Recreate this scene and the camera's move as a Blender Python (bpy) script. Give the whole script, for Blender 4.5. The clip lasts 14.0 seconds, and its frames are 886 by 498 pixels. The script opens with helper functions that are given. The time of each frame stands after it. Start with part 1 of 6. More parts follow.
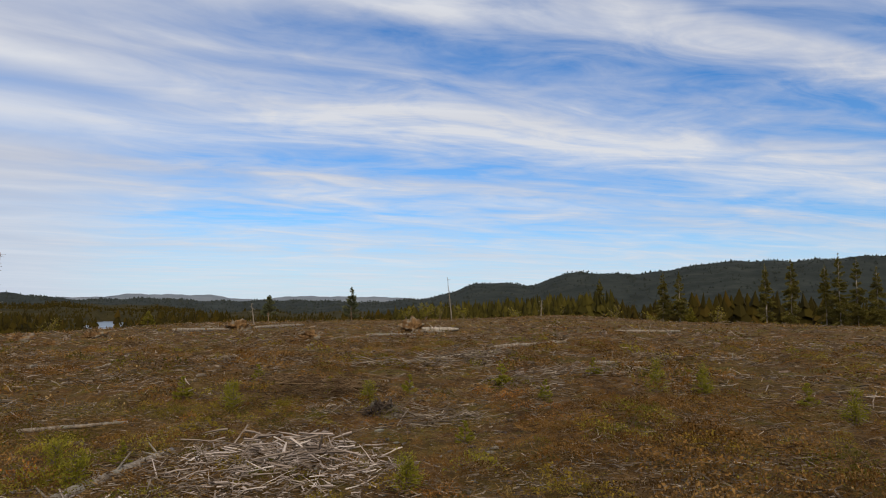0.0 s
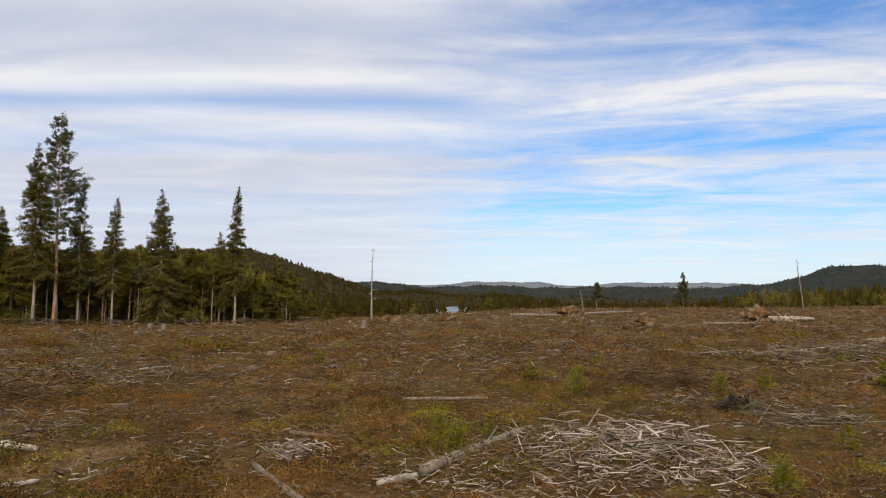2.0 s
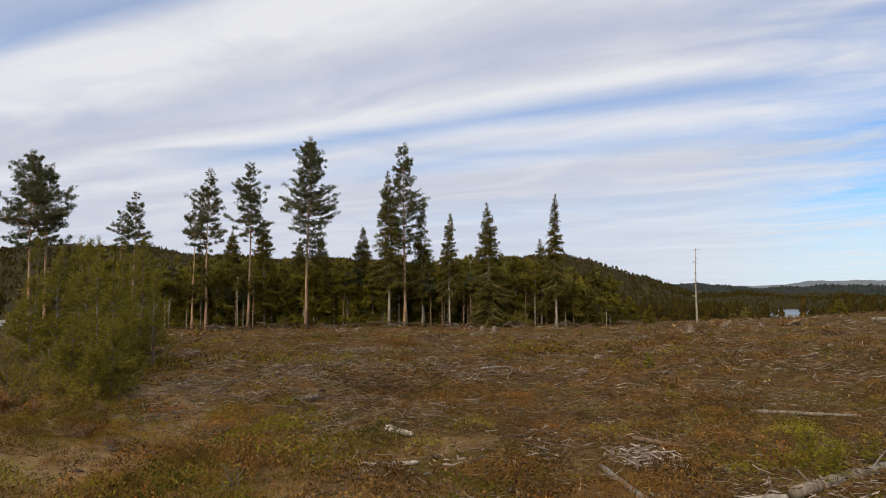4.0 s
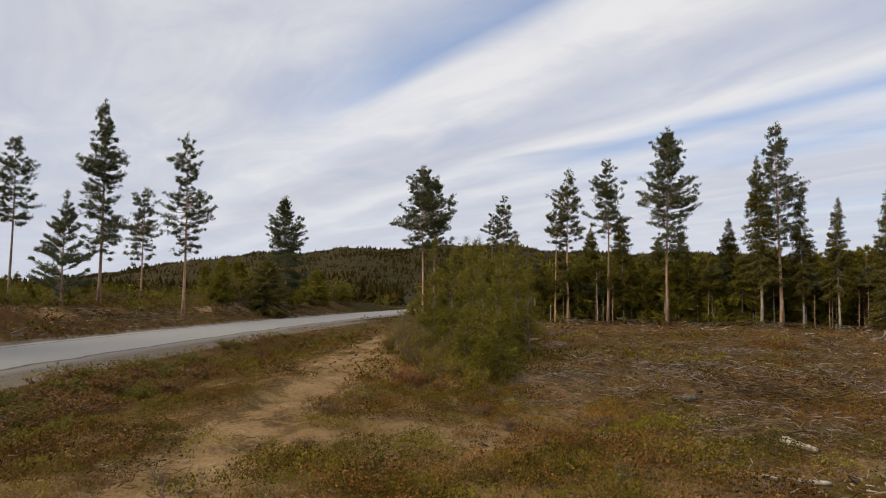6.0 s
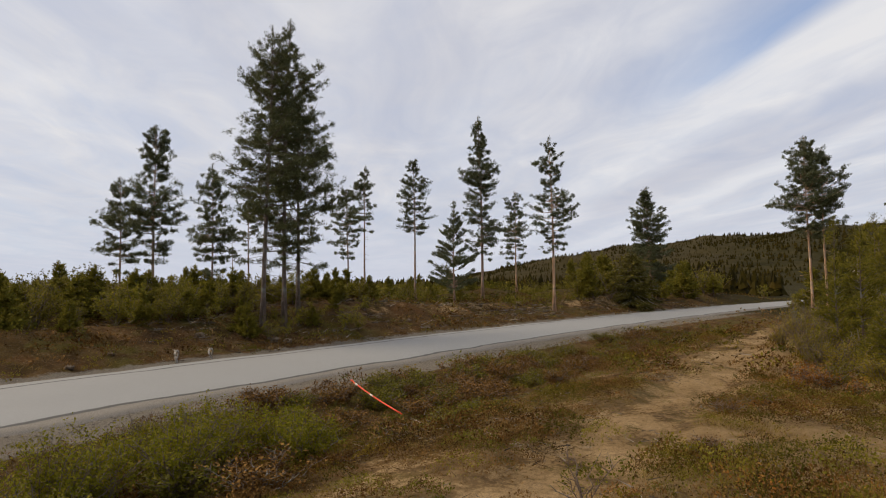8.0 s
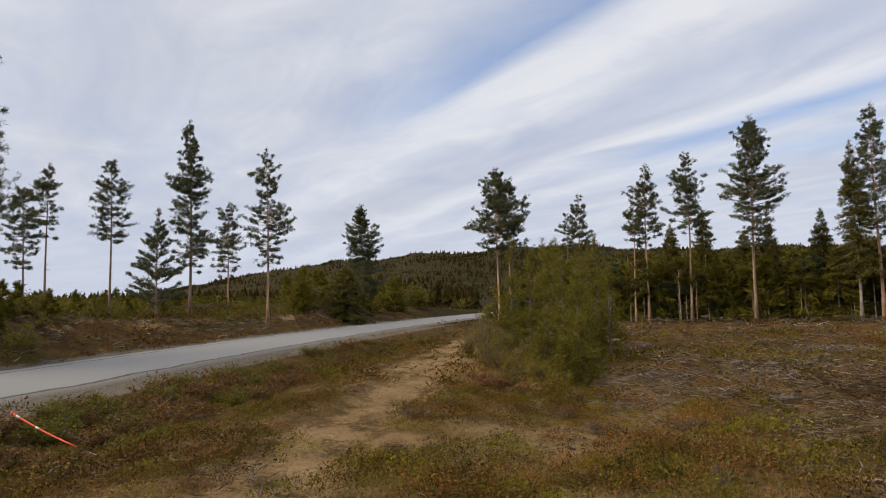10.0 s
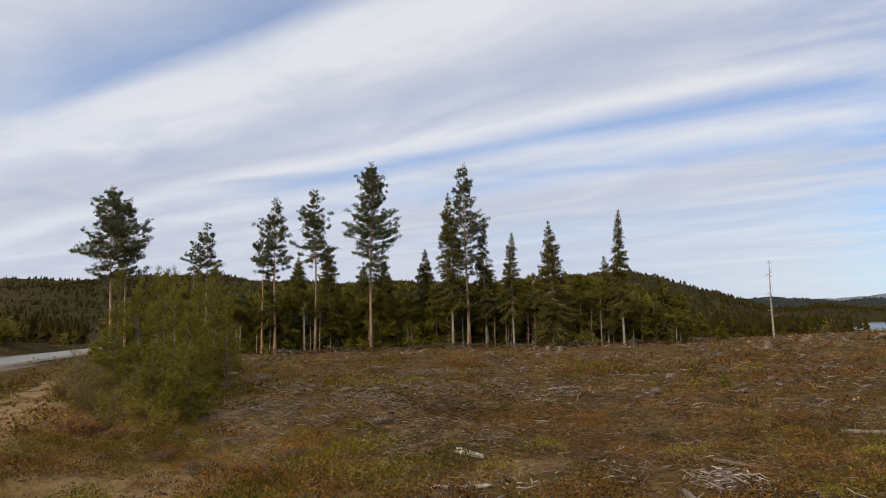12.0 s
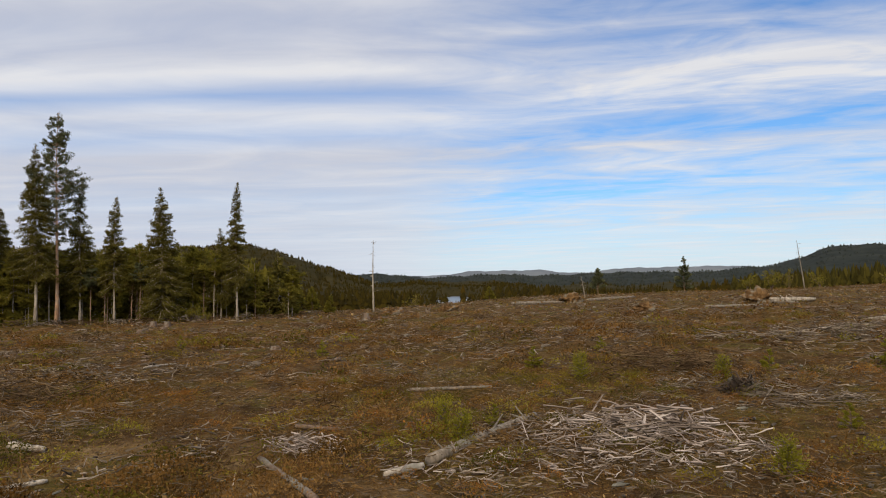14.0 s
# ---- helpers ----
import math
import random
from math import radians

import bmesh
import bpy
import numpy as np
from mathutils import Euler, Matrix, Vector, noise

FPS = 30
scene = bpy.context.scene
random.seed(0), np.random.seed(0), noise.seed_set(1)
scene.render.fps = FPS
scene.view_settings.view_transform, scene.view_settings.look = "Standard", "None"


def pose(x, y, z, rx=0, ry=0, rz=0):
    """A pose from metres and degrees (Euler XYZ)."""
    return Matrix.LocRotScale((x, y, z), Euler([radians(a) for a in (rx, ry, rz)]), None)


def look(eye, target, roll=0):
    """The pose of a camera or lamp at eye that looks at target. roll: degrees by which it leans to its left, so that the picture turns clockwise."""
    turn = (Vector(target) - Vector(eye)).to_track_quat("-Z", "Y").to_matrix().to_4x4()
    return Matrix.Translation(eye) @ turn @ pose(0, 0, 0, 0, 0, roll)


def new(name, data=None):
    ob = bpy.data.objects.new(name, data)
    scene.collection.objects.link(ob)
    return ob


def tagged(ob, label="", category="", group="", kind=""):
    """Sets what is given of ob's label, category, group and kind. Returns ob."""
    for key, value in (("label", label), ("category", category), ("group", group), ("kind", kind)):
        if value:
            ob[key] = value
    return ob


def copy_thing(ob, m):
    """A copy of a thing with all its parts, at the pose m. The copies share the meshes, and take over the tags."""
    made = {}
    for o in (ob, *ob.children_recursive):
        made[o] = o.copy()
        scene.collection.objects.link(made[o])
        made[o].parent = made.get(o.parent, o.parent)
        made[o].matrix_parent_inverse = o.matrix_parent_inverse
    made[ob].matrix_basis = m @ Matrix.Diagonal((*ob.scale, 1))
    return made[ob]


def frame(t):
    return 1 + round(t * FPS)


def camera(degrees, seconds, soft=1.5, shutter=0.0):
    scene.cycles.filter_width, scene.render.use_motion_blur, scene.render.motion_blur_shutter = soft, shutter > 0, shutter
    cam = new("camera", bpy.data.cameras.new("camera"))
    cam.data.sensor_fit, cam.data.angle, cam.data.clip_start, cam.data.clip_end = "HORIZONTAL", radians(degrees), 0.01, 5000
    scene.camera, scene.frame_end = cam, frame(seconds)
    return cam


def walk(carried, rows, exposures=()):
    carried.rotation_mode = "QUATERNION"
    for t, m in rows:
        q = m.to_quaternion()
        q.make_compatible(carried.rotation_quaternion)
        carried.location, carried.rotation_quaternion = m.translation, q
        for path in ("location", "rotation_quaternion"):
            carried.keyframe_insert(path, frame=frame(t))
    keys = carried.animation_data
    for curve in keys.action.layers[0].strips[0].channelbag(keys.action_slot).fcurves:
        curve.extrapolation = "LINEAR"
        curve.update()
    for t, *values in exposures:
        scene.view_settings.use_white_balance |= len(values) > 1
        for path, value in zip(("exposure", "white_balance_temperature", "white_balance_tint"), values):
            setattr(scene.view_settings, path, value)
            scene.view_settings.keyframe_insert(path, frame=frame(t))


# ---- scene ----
LENS = 67.5
cam = camera(LENS, 14.0, soft=1.05)
EYE, ARM = 1.6, 0.5
# seconds, yaw (left of the first view), pitch, roll: a phone held out while the body turns
TURNS = [
    (0.0, 0.31, 5.36, -0.43),
    (0.5, 9.06, 4.71, 0.29),
    (1.0, 17.19, 3.92, -0.54),
    (1.5, 22.46, 4.06, -0.18),
    (2.0, 27.85, 3.97, -0.53),
    (2.5, 31.09, 4.46, -0.07),
    (3.0, 34.74, 5.92, -1.36),
    (3.5, 46.32, 5.03, 0.41),
    (3.7, 49.93, 4.49, 0.47),
    (5.8, 80.96, 4.56, -1.04),
    (6.0, 84.50, 3.77, -0.48),
    (6.5, 92.41, 3.69, 1.03),
    (7.0, 101.59, 3.87, 0.87),
    (7.2, 104.63, 3.46, 0.87),
    (8.25, 116.00, 3.45, 1.05),
    (9.3, 106.90, 3.51, 1.23),
    (9.5, 102.49, 4.19, 0.97),
    (10.0, 90.98, 4.10, 1.15),
    (10.5, 81.67, 4.37, 1.03),
    (11.0, 74.68, 4.60, 1.64),
    (11.5, 67.14, 5.78, 1.36),
    (12.0, 59.97, 6.09, 1.47),
    (12.5, 49.61, 4.96, 0.88),
    (13.0, 41.35, 4.87, 1.46),
    (13.5, 35.59, 4.74, -0.36),
    (14.0, 27.96, 3.14, 1.03),
]


def held(yaw, pitch, roll):
    a = radians(yaw)
    return pose(-ARM * math.sin(a), ARM * math.cos(a), EYE, 90 + pitch, roll, yaw)


walk(cam, [(t, held(y, p, r)) for t, y, p, r in TURNS],
     exposures=[(0.0, -0.16, 6150, 10), (0.4, -0.06, 6300, 10), (1.0, 0.05, 6450, 10), (3.0, 0.12, 6370, 10), (3.7, 0.04, 6370, 10), (6.0, 0.0, 6500, 10), (7.2, -0.02, 6550, 10),
                (9.5, -0.02, 6300, 10), (11.0, -0.03, 6200, 10), (12.5, -0.07, 6250, 10), (13.5, -0.13, 6350, 10), (14.0, -0.04, 6380, 10)])

# ---------------------------------------------------------------- world, sun
SUN_AZ, SUN_EL = 196.0, 42.0          # left of the first view, above the horizon


def way_of(az, el=0.0):
    a, e = radians(az), radians(el)
    return Vector((-math.sin(a) * math.cos(e), math.cos(a) * math.cos(e), math.sin(e)))


world = bpy.data.worlds.new("world")
scene.world = world
world.use_nodes = True
wn = world.node_tree
wn.nodes.clear()


def nd(tree, kind, **kw):
    n = tree.nodes.new(kind)
    for k, v in kw.items():
        n.inputs[k].default_value = v
    return n


def mth(tree, op, a, b=None, c=None, clamp=False):
    n = tree.nodes.new("ShaderNodeMath")
    n.operation, n.use_clamp = op, clamp
    for i, v in enumerate((a, b, c)):
        if v is None:
            continue
        if isinstance(v, (int, float)):
            n.inputs[i].default_value = v
        else:
            tree.links.new(v, n.inputs[i])
    return n.outputs[0]


def mixc(tree, fac, a, b, mode="MIX"):
    n = tree.nodes.new("ShaderNodeMix")
    n.data_type, n.blend_type = "RGBA", mode
    for s, v in ((n.inputs["Factor"], fac), (n.inputs["A"], a), (n.inputs["B"], b)):
        s = [q for q in n.inputs if q.name == s.name and q.type == ("VALUE" if s.name == "Factor" else "RGBA")][0]
        if isinstance(v, (int, float)):
            s.default_value = v
        elif isinstance(v, tuple):
            s.default_value = (*v, 1) if len(v) == 3 else v
        else:
            tree.links.new(v, s)
    return [o for o in n.outputs if o.type == "RGBA"][0]


def ramp(tree, fac, stops):
    n = tree.nodes.new("ShaderNodeValToRGB")
    while len(n.color_ramp.elements) < len(stops):
        n.color_ramp.elements.new(0.5)
    for e, (p, c) in zip(n.color_ramp.elements, stops):
        e.position = p
        e.color = (*c, 1) if isinstance(c, tuple) else (c, c, c, 1)
    tree.links.new(fac, n.inputs[0])
    return n.outputs[0]


def noise_tex(tree, vec, scale, detail=4.0, rough=0.55, dist=0.0):
    n = nd(tree, "ShaderNodeTexNoise", Scale=scale, Detail=detail, Roughness=rough, Distortion=dist)
    if vec is not None:
        tree.links.new(vec, n.inputs["Vector"])
    return n.outputs["Fac"]


sky = wn.nodes.new("ShaderNodeTexSky")
sky.sky_type, sky.sun_disc = "NISHITA", False
sky.sun_elevation, sky.sun_rotation = radians(SUN_EL), radians(-SUN_AZ)
sky.air_density, sky.dust_density, sky.ozone_density = 1.0, 0.6, 2.0
tc = wn.nodes.new("ShaderNodeTexCoord")
sep = wn.nodes.new("ShaderNodeSeparateXYZ")
wn.links.new(tc.outputs["Generated"], sep.inputs[0])
up = mth(wn, "MAXIMUM", sep.outputs[2], 0.0)
# a flat sheet of cirrus high overhead, combed along one wind direction
k = mth(wn, "DIVIDE", 1.0, mth(wn, "ADD", up, 0.06))
WIND = radians(121)
wx, wy = -math.sin(WIND), math.cos(WIND)
along = mth(wn, "MULTIPLY", k, mth(wn, "ADD", mth(wn, "MULTIPLY", sep.outputs[0], wx), mth(wn, "MULTIPLY", sep.outputs[1], wy)))
across = mth(wn, "MULTIPLY", k, mth(wn, "ADD", mth(wn, "MULTIPLY", sep.outputs[0], -wy), mth(wn, "MULTIPLY", sep.outputs[1], wx)))
# the streaks bend a little where they drift away to the east
across = mth(wn, "ADD", across, mth(wn, "MULTIPLY", mth(wn, "MINIMUM", mth(wn, "ADD", along, 0.5), 0.0), 0.29))


def sheet(a, b, seed):
    n = wn.nodes.new("ShaderNodeCombineXYZ")
    wn.links.new(mth(wn, "MULTIPLY", along, a), n.inputs[0])
    wn.links.new(mth(wn, "MULTIPLY", across, b), n.inputs[1])
    n.inputs[2].default_value = seed
    return n.outputs[0]


def span(value, lo, hi):
    n = wn.nodes.new("ShaderNodeMapRange")
    n.interpolation_type = "SMOOTHSTEP"
    wn.links.new(value, n.inputs["Value"])
    n.inputs["From Min"].default_value, n.inputs["From Max"].default_value = lo, hi
    return n.outputs["Result"]


bands = noise_tex(wn, sheet(0.35, 1.1, 7.7), 1.0, 3.5, 0.5, 0.6)
wisps = noise_tex(wn, sheet(0.95, 2.1, 1.3), 1.0, 5.0, 0.55, 1.2)
shred = noise_tex(wn, sheet(2.2, 4.0, 5.2), 1.0, 5.0, 0.6, 1.6)
wob = mth(wn, "MULTIPLY", mth(wn, "SUBTRACT", bands, 0.5), 0.45)
streak = mth(wn, "MULTIPLY", mth(wn, "ADD", mth(wn, "ADD", across, wob), 6.0), 1 / 6.0)


def streaks(stops):
    """A value over the streak coordinate, given as (coordinate, value) from far to near."""
    return ramp(wn, streak, [((c + 6.0) / 6.0, v) for c, v in stops])


east = mth(wn, "SUBTRACT", 1.0, span(along, -1.1, 0.3))
far_west = span(along, 1.9, 3.4)
west_veil = streaks([(-5.9, 0.88), (-5.2, 0.80), (-4.4, 0.93), (-3.8, 0.95), (-3.4, 0.66), (-3.08, 0.90), (-2.82, 0.48), (-2.68, 0.74), (-2.54, 0.98),
                     (-2.36, 0.90), (-2.08, 0.80), (-1.86, 0.93), (-1.58, 1.0), (-1.42, 0.92), (-1.31, 0.40), (-1.14, 0.62), (-0.9, 0.90), (-0.4, 0.95)])
east_veil = streaks([(-5.9, 0.50), (-5.5, 0.30), (-4.8, 0.28), (-4.4, 0.60), (-4.1, 0.42), (-3.88, 0.66), (-3.62, 0.14), (-3.25, 0.36), (-2.88, 0.80),
                     (-2.68, 0.90), (-2.45, 0.52), (-2.12, 0.26), (-1.95, 0.18), (-1.76, 0.80), (-1.62, 0.88), (-1.5, 0.36), (-1.2, 0.60), (-0.4, 0.8)])
veil = mixc(wn, far_west, mixc(wn, east, west_veil, east_veil), (0.93, 0.93, 0.93))
torn = mth(wn, "ADD", mth(wn, "MULTIPLY", mth(wn, "SUBTRACT", wisps, 0.5), 0.9), mth(wn, "MULTIPLY", mth(wn, "SUBTRACT", shred, 0.5), 0.5))
torn = mth(wn, "MULTIPLY", torn, mth(wn, "ADD", 0.30, mth(wn, "MULTIPLY", east, 1.5)))
veil = mth(wn, "ADD", veil, torn, clamp=True)
# thin haze in which everything pales just above the hills
haze = ramp(wn, up, [(0.0, 0.95), (0.06, 0.62), (0.13, 0.16), (0.30, 0.0)])
lit = mixc(wn, east, streaks([(-5.9, 0.70), (-3.4, 0.62), (-3.06, 0.92), (-2.8, 0.60), (-2.54, 1.0), (-2.35, 0.55), (-2.05, 0.42), (-1.85, 0.7), (-1.6, 1.0), (-1.4, 0.78), (-1.1, 0.52), (-0.5, 0.60)]),
           streaks([(-5.9, 0.75), (-3.4, 0.75), (-2.75, 0.95), (-2.2, 0.55), (-1.7, 0.85), (-1.0, 0.6)]))
lit = mth(wn, "ADD", lit, mth(wn, "ADD", mth(wn, "MULTIPLY", mth(wn, "SUBTRACT", wisps, 0.5), 0.9), mth(wn, "MULTIPLY", mth(wn, "SUBTRACT", bands, 0.5), 1.1)), clamp=True)
body = ramp(wn, lit, [(0.0, (0.52, 0.53, 0.61)), (0.5, (0.63, 0.635, 0.69)), (1.0, (0.80, 0.795, 0.81))])
blue = mixc(wn, 1.0, sky.outputs[0], (0.058, 0.106, 0.148), "MULTIPLY")
clouded = mixc(wn, veil, blue, body)
clouded = mixc(wn, mth(wn, "MULTIPLY", haze, 0.85), clouded, mixc(wn, span(along, -2.0, 3.0), (0.76, 0.83, 0.88), (0.60, 0.63, 0.74)))
bg = wn.nodes.new("ShaderNodeBackground")
wn.links.new(clouded, bg.inputs["Color"])
bg.inputs["Strength"].default_value = 1.0
wout = wn.nodes.new("ShaderNodeOutputWorld")
wn.links.new(bg.outputs[0], wout.inputs[0])

sun = new("sun", bpy.data.lights.new("sun", "SUN"))
sun.data.energy, sun.data.angle, sun.data.color = 3.4, radians(50), (1.0, 0.81, 0.56)
sun.matrix_world = look(way_of(SUN_AZ, SUN_EL) * 100, (0, 0, 0))


# ---------------------------------------------------------------- materials
def material(name, rough=0.85):
    m = bpy.data.materials.new(name)
    m.use_nodes = True
    t = m.node_tree
    b = t.nodes["Principled BSDF"]
    b.inputs["Roughness"].default_value = rough
    b.inputs["Specular IOR Level"].default_value = 0.25
    return m, t, b


def object_vec(t):
    return t.nodes.new("ShaderNodeTexCoord").outputs["Object"]


def bump(t, b, height, strength, dist):
    n = nd(t, "ShaderNodeBump", Strength=strength, Distance=dist)
    t.links.new(height, n.inputs["Height"])
    t.links.new(n.outputs[0], b.inputs["Normal"])


def island_random(t):
    return t.nodes.new("ShaderNodeNewGeometry").outputs["Random Per Island"]


def plant(name, colours, rough=0.7, patch=0.4, through_light=0.0, gloss=0.06, clumps=False):
    """Leaves, needles, twigs: each blade its own tone, and slow patches over the ground."""
    m, t, b = material(name, rough)
    b.inputs["Specular IOR Level"].default_value = gloss
    v = object_vec(t)
    f = mth(t, "ADD", mth(t, "MULTIPLY", island_random(t), 0.30 if clumps else 0.55), mth(t, "MULTIPLY", noise_tex(t, v, patch, 3), 0.70 if clumps else 0.45))
    if clumps:
        tone = t.nodes.new("ShaderNodeAttribute")
        tone.attribute_name = "tone"
        f = mth(t, "ADD", mth(t, "MULTIPLY", f, 0.42), mth(t, "MULTIPLY", tone.outputs["Fac"], 0.58))
    stops = [((0.12 if not clumps else 0.24) + (0.76 if not clumps else 0.52) * i / (len(colours) - 1), c) for i, c in enumerate(colours)]
    t.links.new(ramp(t, f, stops), b.inputs["Base Color"])
    if through_light:
        tr = t.nodes.new("ShaderNodeBsdfTranslucent")
        t.links.new(ramp(t, f, stops), tr.inputs["Color"])
        mx = nd(t, "ShaderNodeMixShader", Fac=through_light)
        t.links.new(b.outputs[0], mx.inputs[1])
        t.links.new(tr.outputs[0], mx.inputs[2])
        t.links.new(mx.outputs[0], t.nodes["Material Output"].inputs[0])
    return m


def bark(name, low, high, pale, stripe=9.0):
    m, t, b = material(name, 0.9)
    v = object_vec(t)
    mp = nd(t, "ShaderNodeMapping")
    mp.inputs["Scale"].default_value = (1, 1, 0.18)
    t.links.new(v, mp.inputs["Vector"])
    f = noise_tex(t, mp.outputs[0], stripe, 5, 0.65)
    c = ramp(t, f, [(0.32, low), (0.5, high), (0.68, pale)])
    spots = ramp(t, noise_tex(t, v, 2.3, 3), [(0.5, 0.0), (0.62, 0.7)])
    c = mixc(t, spots, c, (0.20, 0.20, 0.17))
    t.links.new(c, b.inputs["Base Color"])
    bump(t, b, f, 0.6, 0.02)
    return m


MAT = {}
MAT["pine_needles"] = plant("pine_needles", [(0.050, 0.057, 0.025), (0.085, 0.094, 0.040), (0.130, 0.138, 0.066), (0.186, 0.190, 0.106)], 0.45, 0.8, 0.3, 0.2)
MAT["spruce_needles"] = plant("spruce_needles", [(0.058, 0.055, 0.013), (0.098, 0.088, 0.020), (0.142, 0.120, 0.026), (0.198, 0.158, 0.036)], 0.55, 0.8, 0.32)
MAT["old_needles"] = plant("old_needles", [(0.046, 0.052, 0.019), (0.078, 0.084, 0.030), (0.118, 0.120, 0.048), (0.168, 0.164, 0.076)], 0.45, 0.8, 0.3, 0.15)
MAT["wood_shade"] = plant("wood_shade", [(0.098, 0.092, 0.016), (0.156, 0.140, 0.023), (0.222, 0.190, 0.030), (0.300, 0.240, 0.042)], 0.8, 0.2, 0.5)
MAT["thicket_spruce"] = plant("thicket_spruce", [(0.078, 0.074, 0.012), (0.134, 0.121, 0.017), (0.198, 0.168, 0.024), (0.280, 0.220, 0.034)], 0.6, 0.9, 0.4)
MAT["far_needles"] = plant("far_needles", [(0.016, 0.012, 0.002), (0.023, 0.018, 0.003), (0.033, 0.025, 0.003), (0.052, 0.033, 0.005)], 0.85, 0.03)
# needles for plain cones, darkened to carry the self-shading their shape lacks
MAT["shaded_rim_needles"] = plant("shaded_rim_needles", [(0.020, 0.018, 0.004), (0.032, 0.028, 0.005), (0.048, 0.041, 0.007), (0.078, 0.062, 0.010)], 0.85, 0.1)
# far-hill needles: the blue of distance haze is mixed into their colour
MAT["hazy_needles"] = plant("hazy_needles", [(0.021, 0.026, 0.023), (0.028, 0.034, 0.030), (0.036, 0.041, 0.035), (0.044, 0.048, 0.039)], 0.9, 0.01)
MAT["birch_leaves"] = plant("birch_leaves", [(0.094, 0.092, 0.007), (0.150, 0.146, 0.010), (0.212, 0.192, 0.015), (0.262, 0.190, 0.026)], 0.6, 0.9, 0.3)
MAT["willow_leaves"] = plant("willow_leaves", [(0.125, 0.102, 0.013), (0.196, 0.159, 0.020), (0.268, 0.213, 0.027), (0.352, 0.195, 0.035)], 0.6, 0.9, 0.25)
MAT["thicket_willow"] = plant("thicket_willow", [(0.086, 0.078, 0.013), (0.140, 0.122, 0.018), (0.200, 0.165, 0.026), (0.265, 0.195, 0.034)], 0.65, 0.9, 0.25)
MAT["heather"] = plant("heather", [(0.045, 0.026, 0.007), (0.094, 0.050, 0.012), (0.145, 0.075, 0.020), (0.200, 0.115, 0.036)], 0.85, 0.35, clumps=True)
MAT["lingon"] = plant("lingon", [(0.052, 0.049, 0.006), (0.098, 0.090, 0.009), (0.156, 0.136, 0.014), (0.215, 0.176, 0.024)], 0.6, 0.5, 0.2, clumps=True)
MAT["heather_bush"] = plant("heather_bush", [(0.070, 0.036, 0.010), (0.128, 0.067, 0.018), (0.188, 0.100, 0.028), (0.260, 0.150, 0.045)], 0.85, 0.9)
MAT["ditch_green"] = plant("ditch_green", [(0.062, 0.060, 0.008), (0.112, 0.105, 0.012), (0.170, 0.150, 0.018), (0.240, 0.190, 0.030)], 0.6, 0.9, 0.2)
MAT["dry_grass"] = plant("dry_grass", [(0.134, 0.088, 0.021), (0.200, 0.137, 0.032), (0.276, 0.190, 0.050), (0.143, 0.115, 0.021)], 0.8, 0.6)
MAT["rust_fern"] = plant("rust_fern", [(0.119, 0.045, 0.010), (0.201, 0.081, 0.018), (0.283, 0.129, 0.028), (0.237, 0.145, 0.039)], 0.8, 0.6)
MAT["moss"] = plant("moss", [(0.080, 0.072, 0.011), (0.125, 0.110, 0.016), (0.175, 0.146, 0.023), (0.150, 0.105, 0.022)], 0.95, 0.8)
MAT["grey_sticks"] = plant("grey_sticks", [(0.036, 0.027, 0.019), (0.098, 0.077, 0.056), (0.185, 0.152, 0.118), (0.38, 0.325, 0.265)], 0.85, 1.5)
MAT["bleached_sticks"] = plant("bleached_sticks", [(0.077, 0.057, 0.044), (0.175, 0.141, 0.113), (0.297, 0.247, 0.215), (0.603, 0.537, 0.488)], 0.85, 1.5)
MAT["sapling_needles"] = plant("sapling_needles", [(0.103, 0.088, 0.008), (0.182, 0.146, 0.012), (0.266, 0.202, 0.017), (0.362, 0.252, 0.030)], 0.55, 0.8, 0.42)
MAT["dark_sapling"] = plant("dark_sapling", [(0.089, 0.084, 0.011), (0.156, 0.143, 0.018), (0.240, 0.207, 0.024), (0.340, 0.268, 0.037)], 0.6, 0.8, 0.42)
MAT["bilberry"] = plant("bilberry", [(0.056, 0.047, 0.006), (0.100, 0.081, 0.009), (0.156, 0.117, 0.013), (0.205, 0.138, 0.019)], 0.7, 0.5, 0.2, clumps=True)
MAT["dark_heather"] = plant("dark_heather", [(0.051, 0.025, 0.006), (0.109, 0.053, 0.012), (0.150, 0.078, 0.022), (0.200, 0.116, 0.038)], 0.9, 0.5, clumps=True)
MAT["litter"] = plant("litter", [(0.046, 0.026, 0.008), (0.108, 0.062, 0.020), (0.185, 0.115, 0.044), (0.285, 0.200, 0.088)], 0.9, 0.9)
MAT["chips"] = plant("chips", [(0.041, 0.022, 0.007), (0.114, 0.065, 0.020), (0.190, 0.118, 0.046), (0.34, 0.245, 0.115)], 0.9, 2.0)
MAT["brown_sticks"] = plant("brown_sticks", [(0.030, 0.019, 0.010), (0.066, 0.042, 0.022), (0.118, 0.079, 0.043), (0.195, 0.140, 0.080)], 0.88, 1.5)
MAT["seedling_needles"] = plant("seedling_needles", [(0.112, 0.108, 0.011), (0.173, 0.164, 0.015), (0.234, 0.216, 0.024), (0.294, 0.259, 0.039)], 0.6, 0.8, 0.4)
MAT["dark_stump"] = bark("dark_stump", (0.022, 0.016, 0.012), (0.055, 0.040, 0.030), (0.105, 0.080, 0.060), 9.0)
MAT["pine_bark"] = bark("pine_bark", (0.127, 0.082, 0.057), (0.293, 0.183, 0.121), (0.458, 0.317, 0.217))
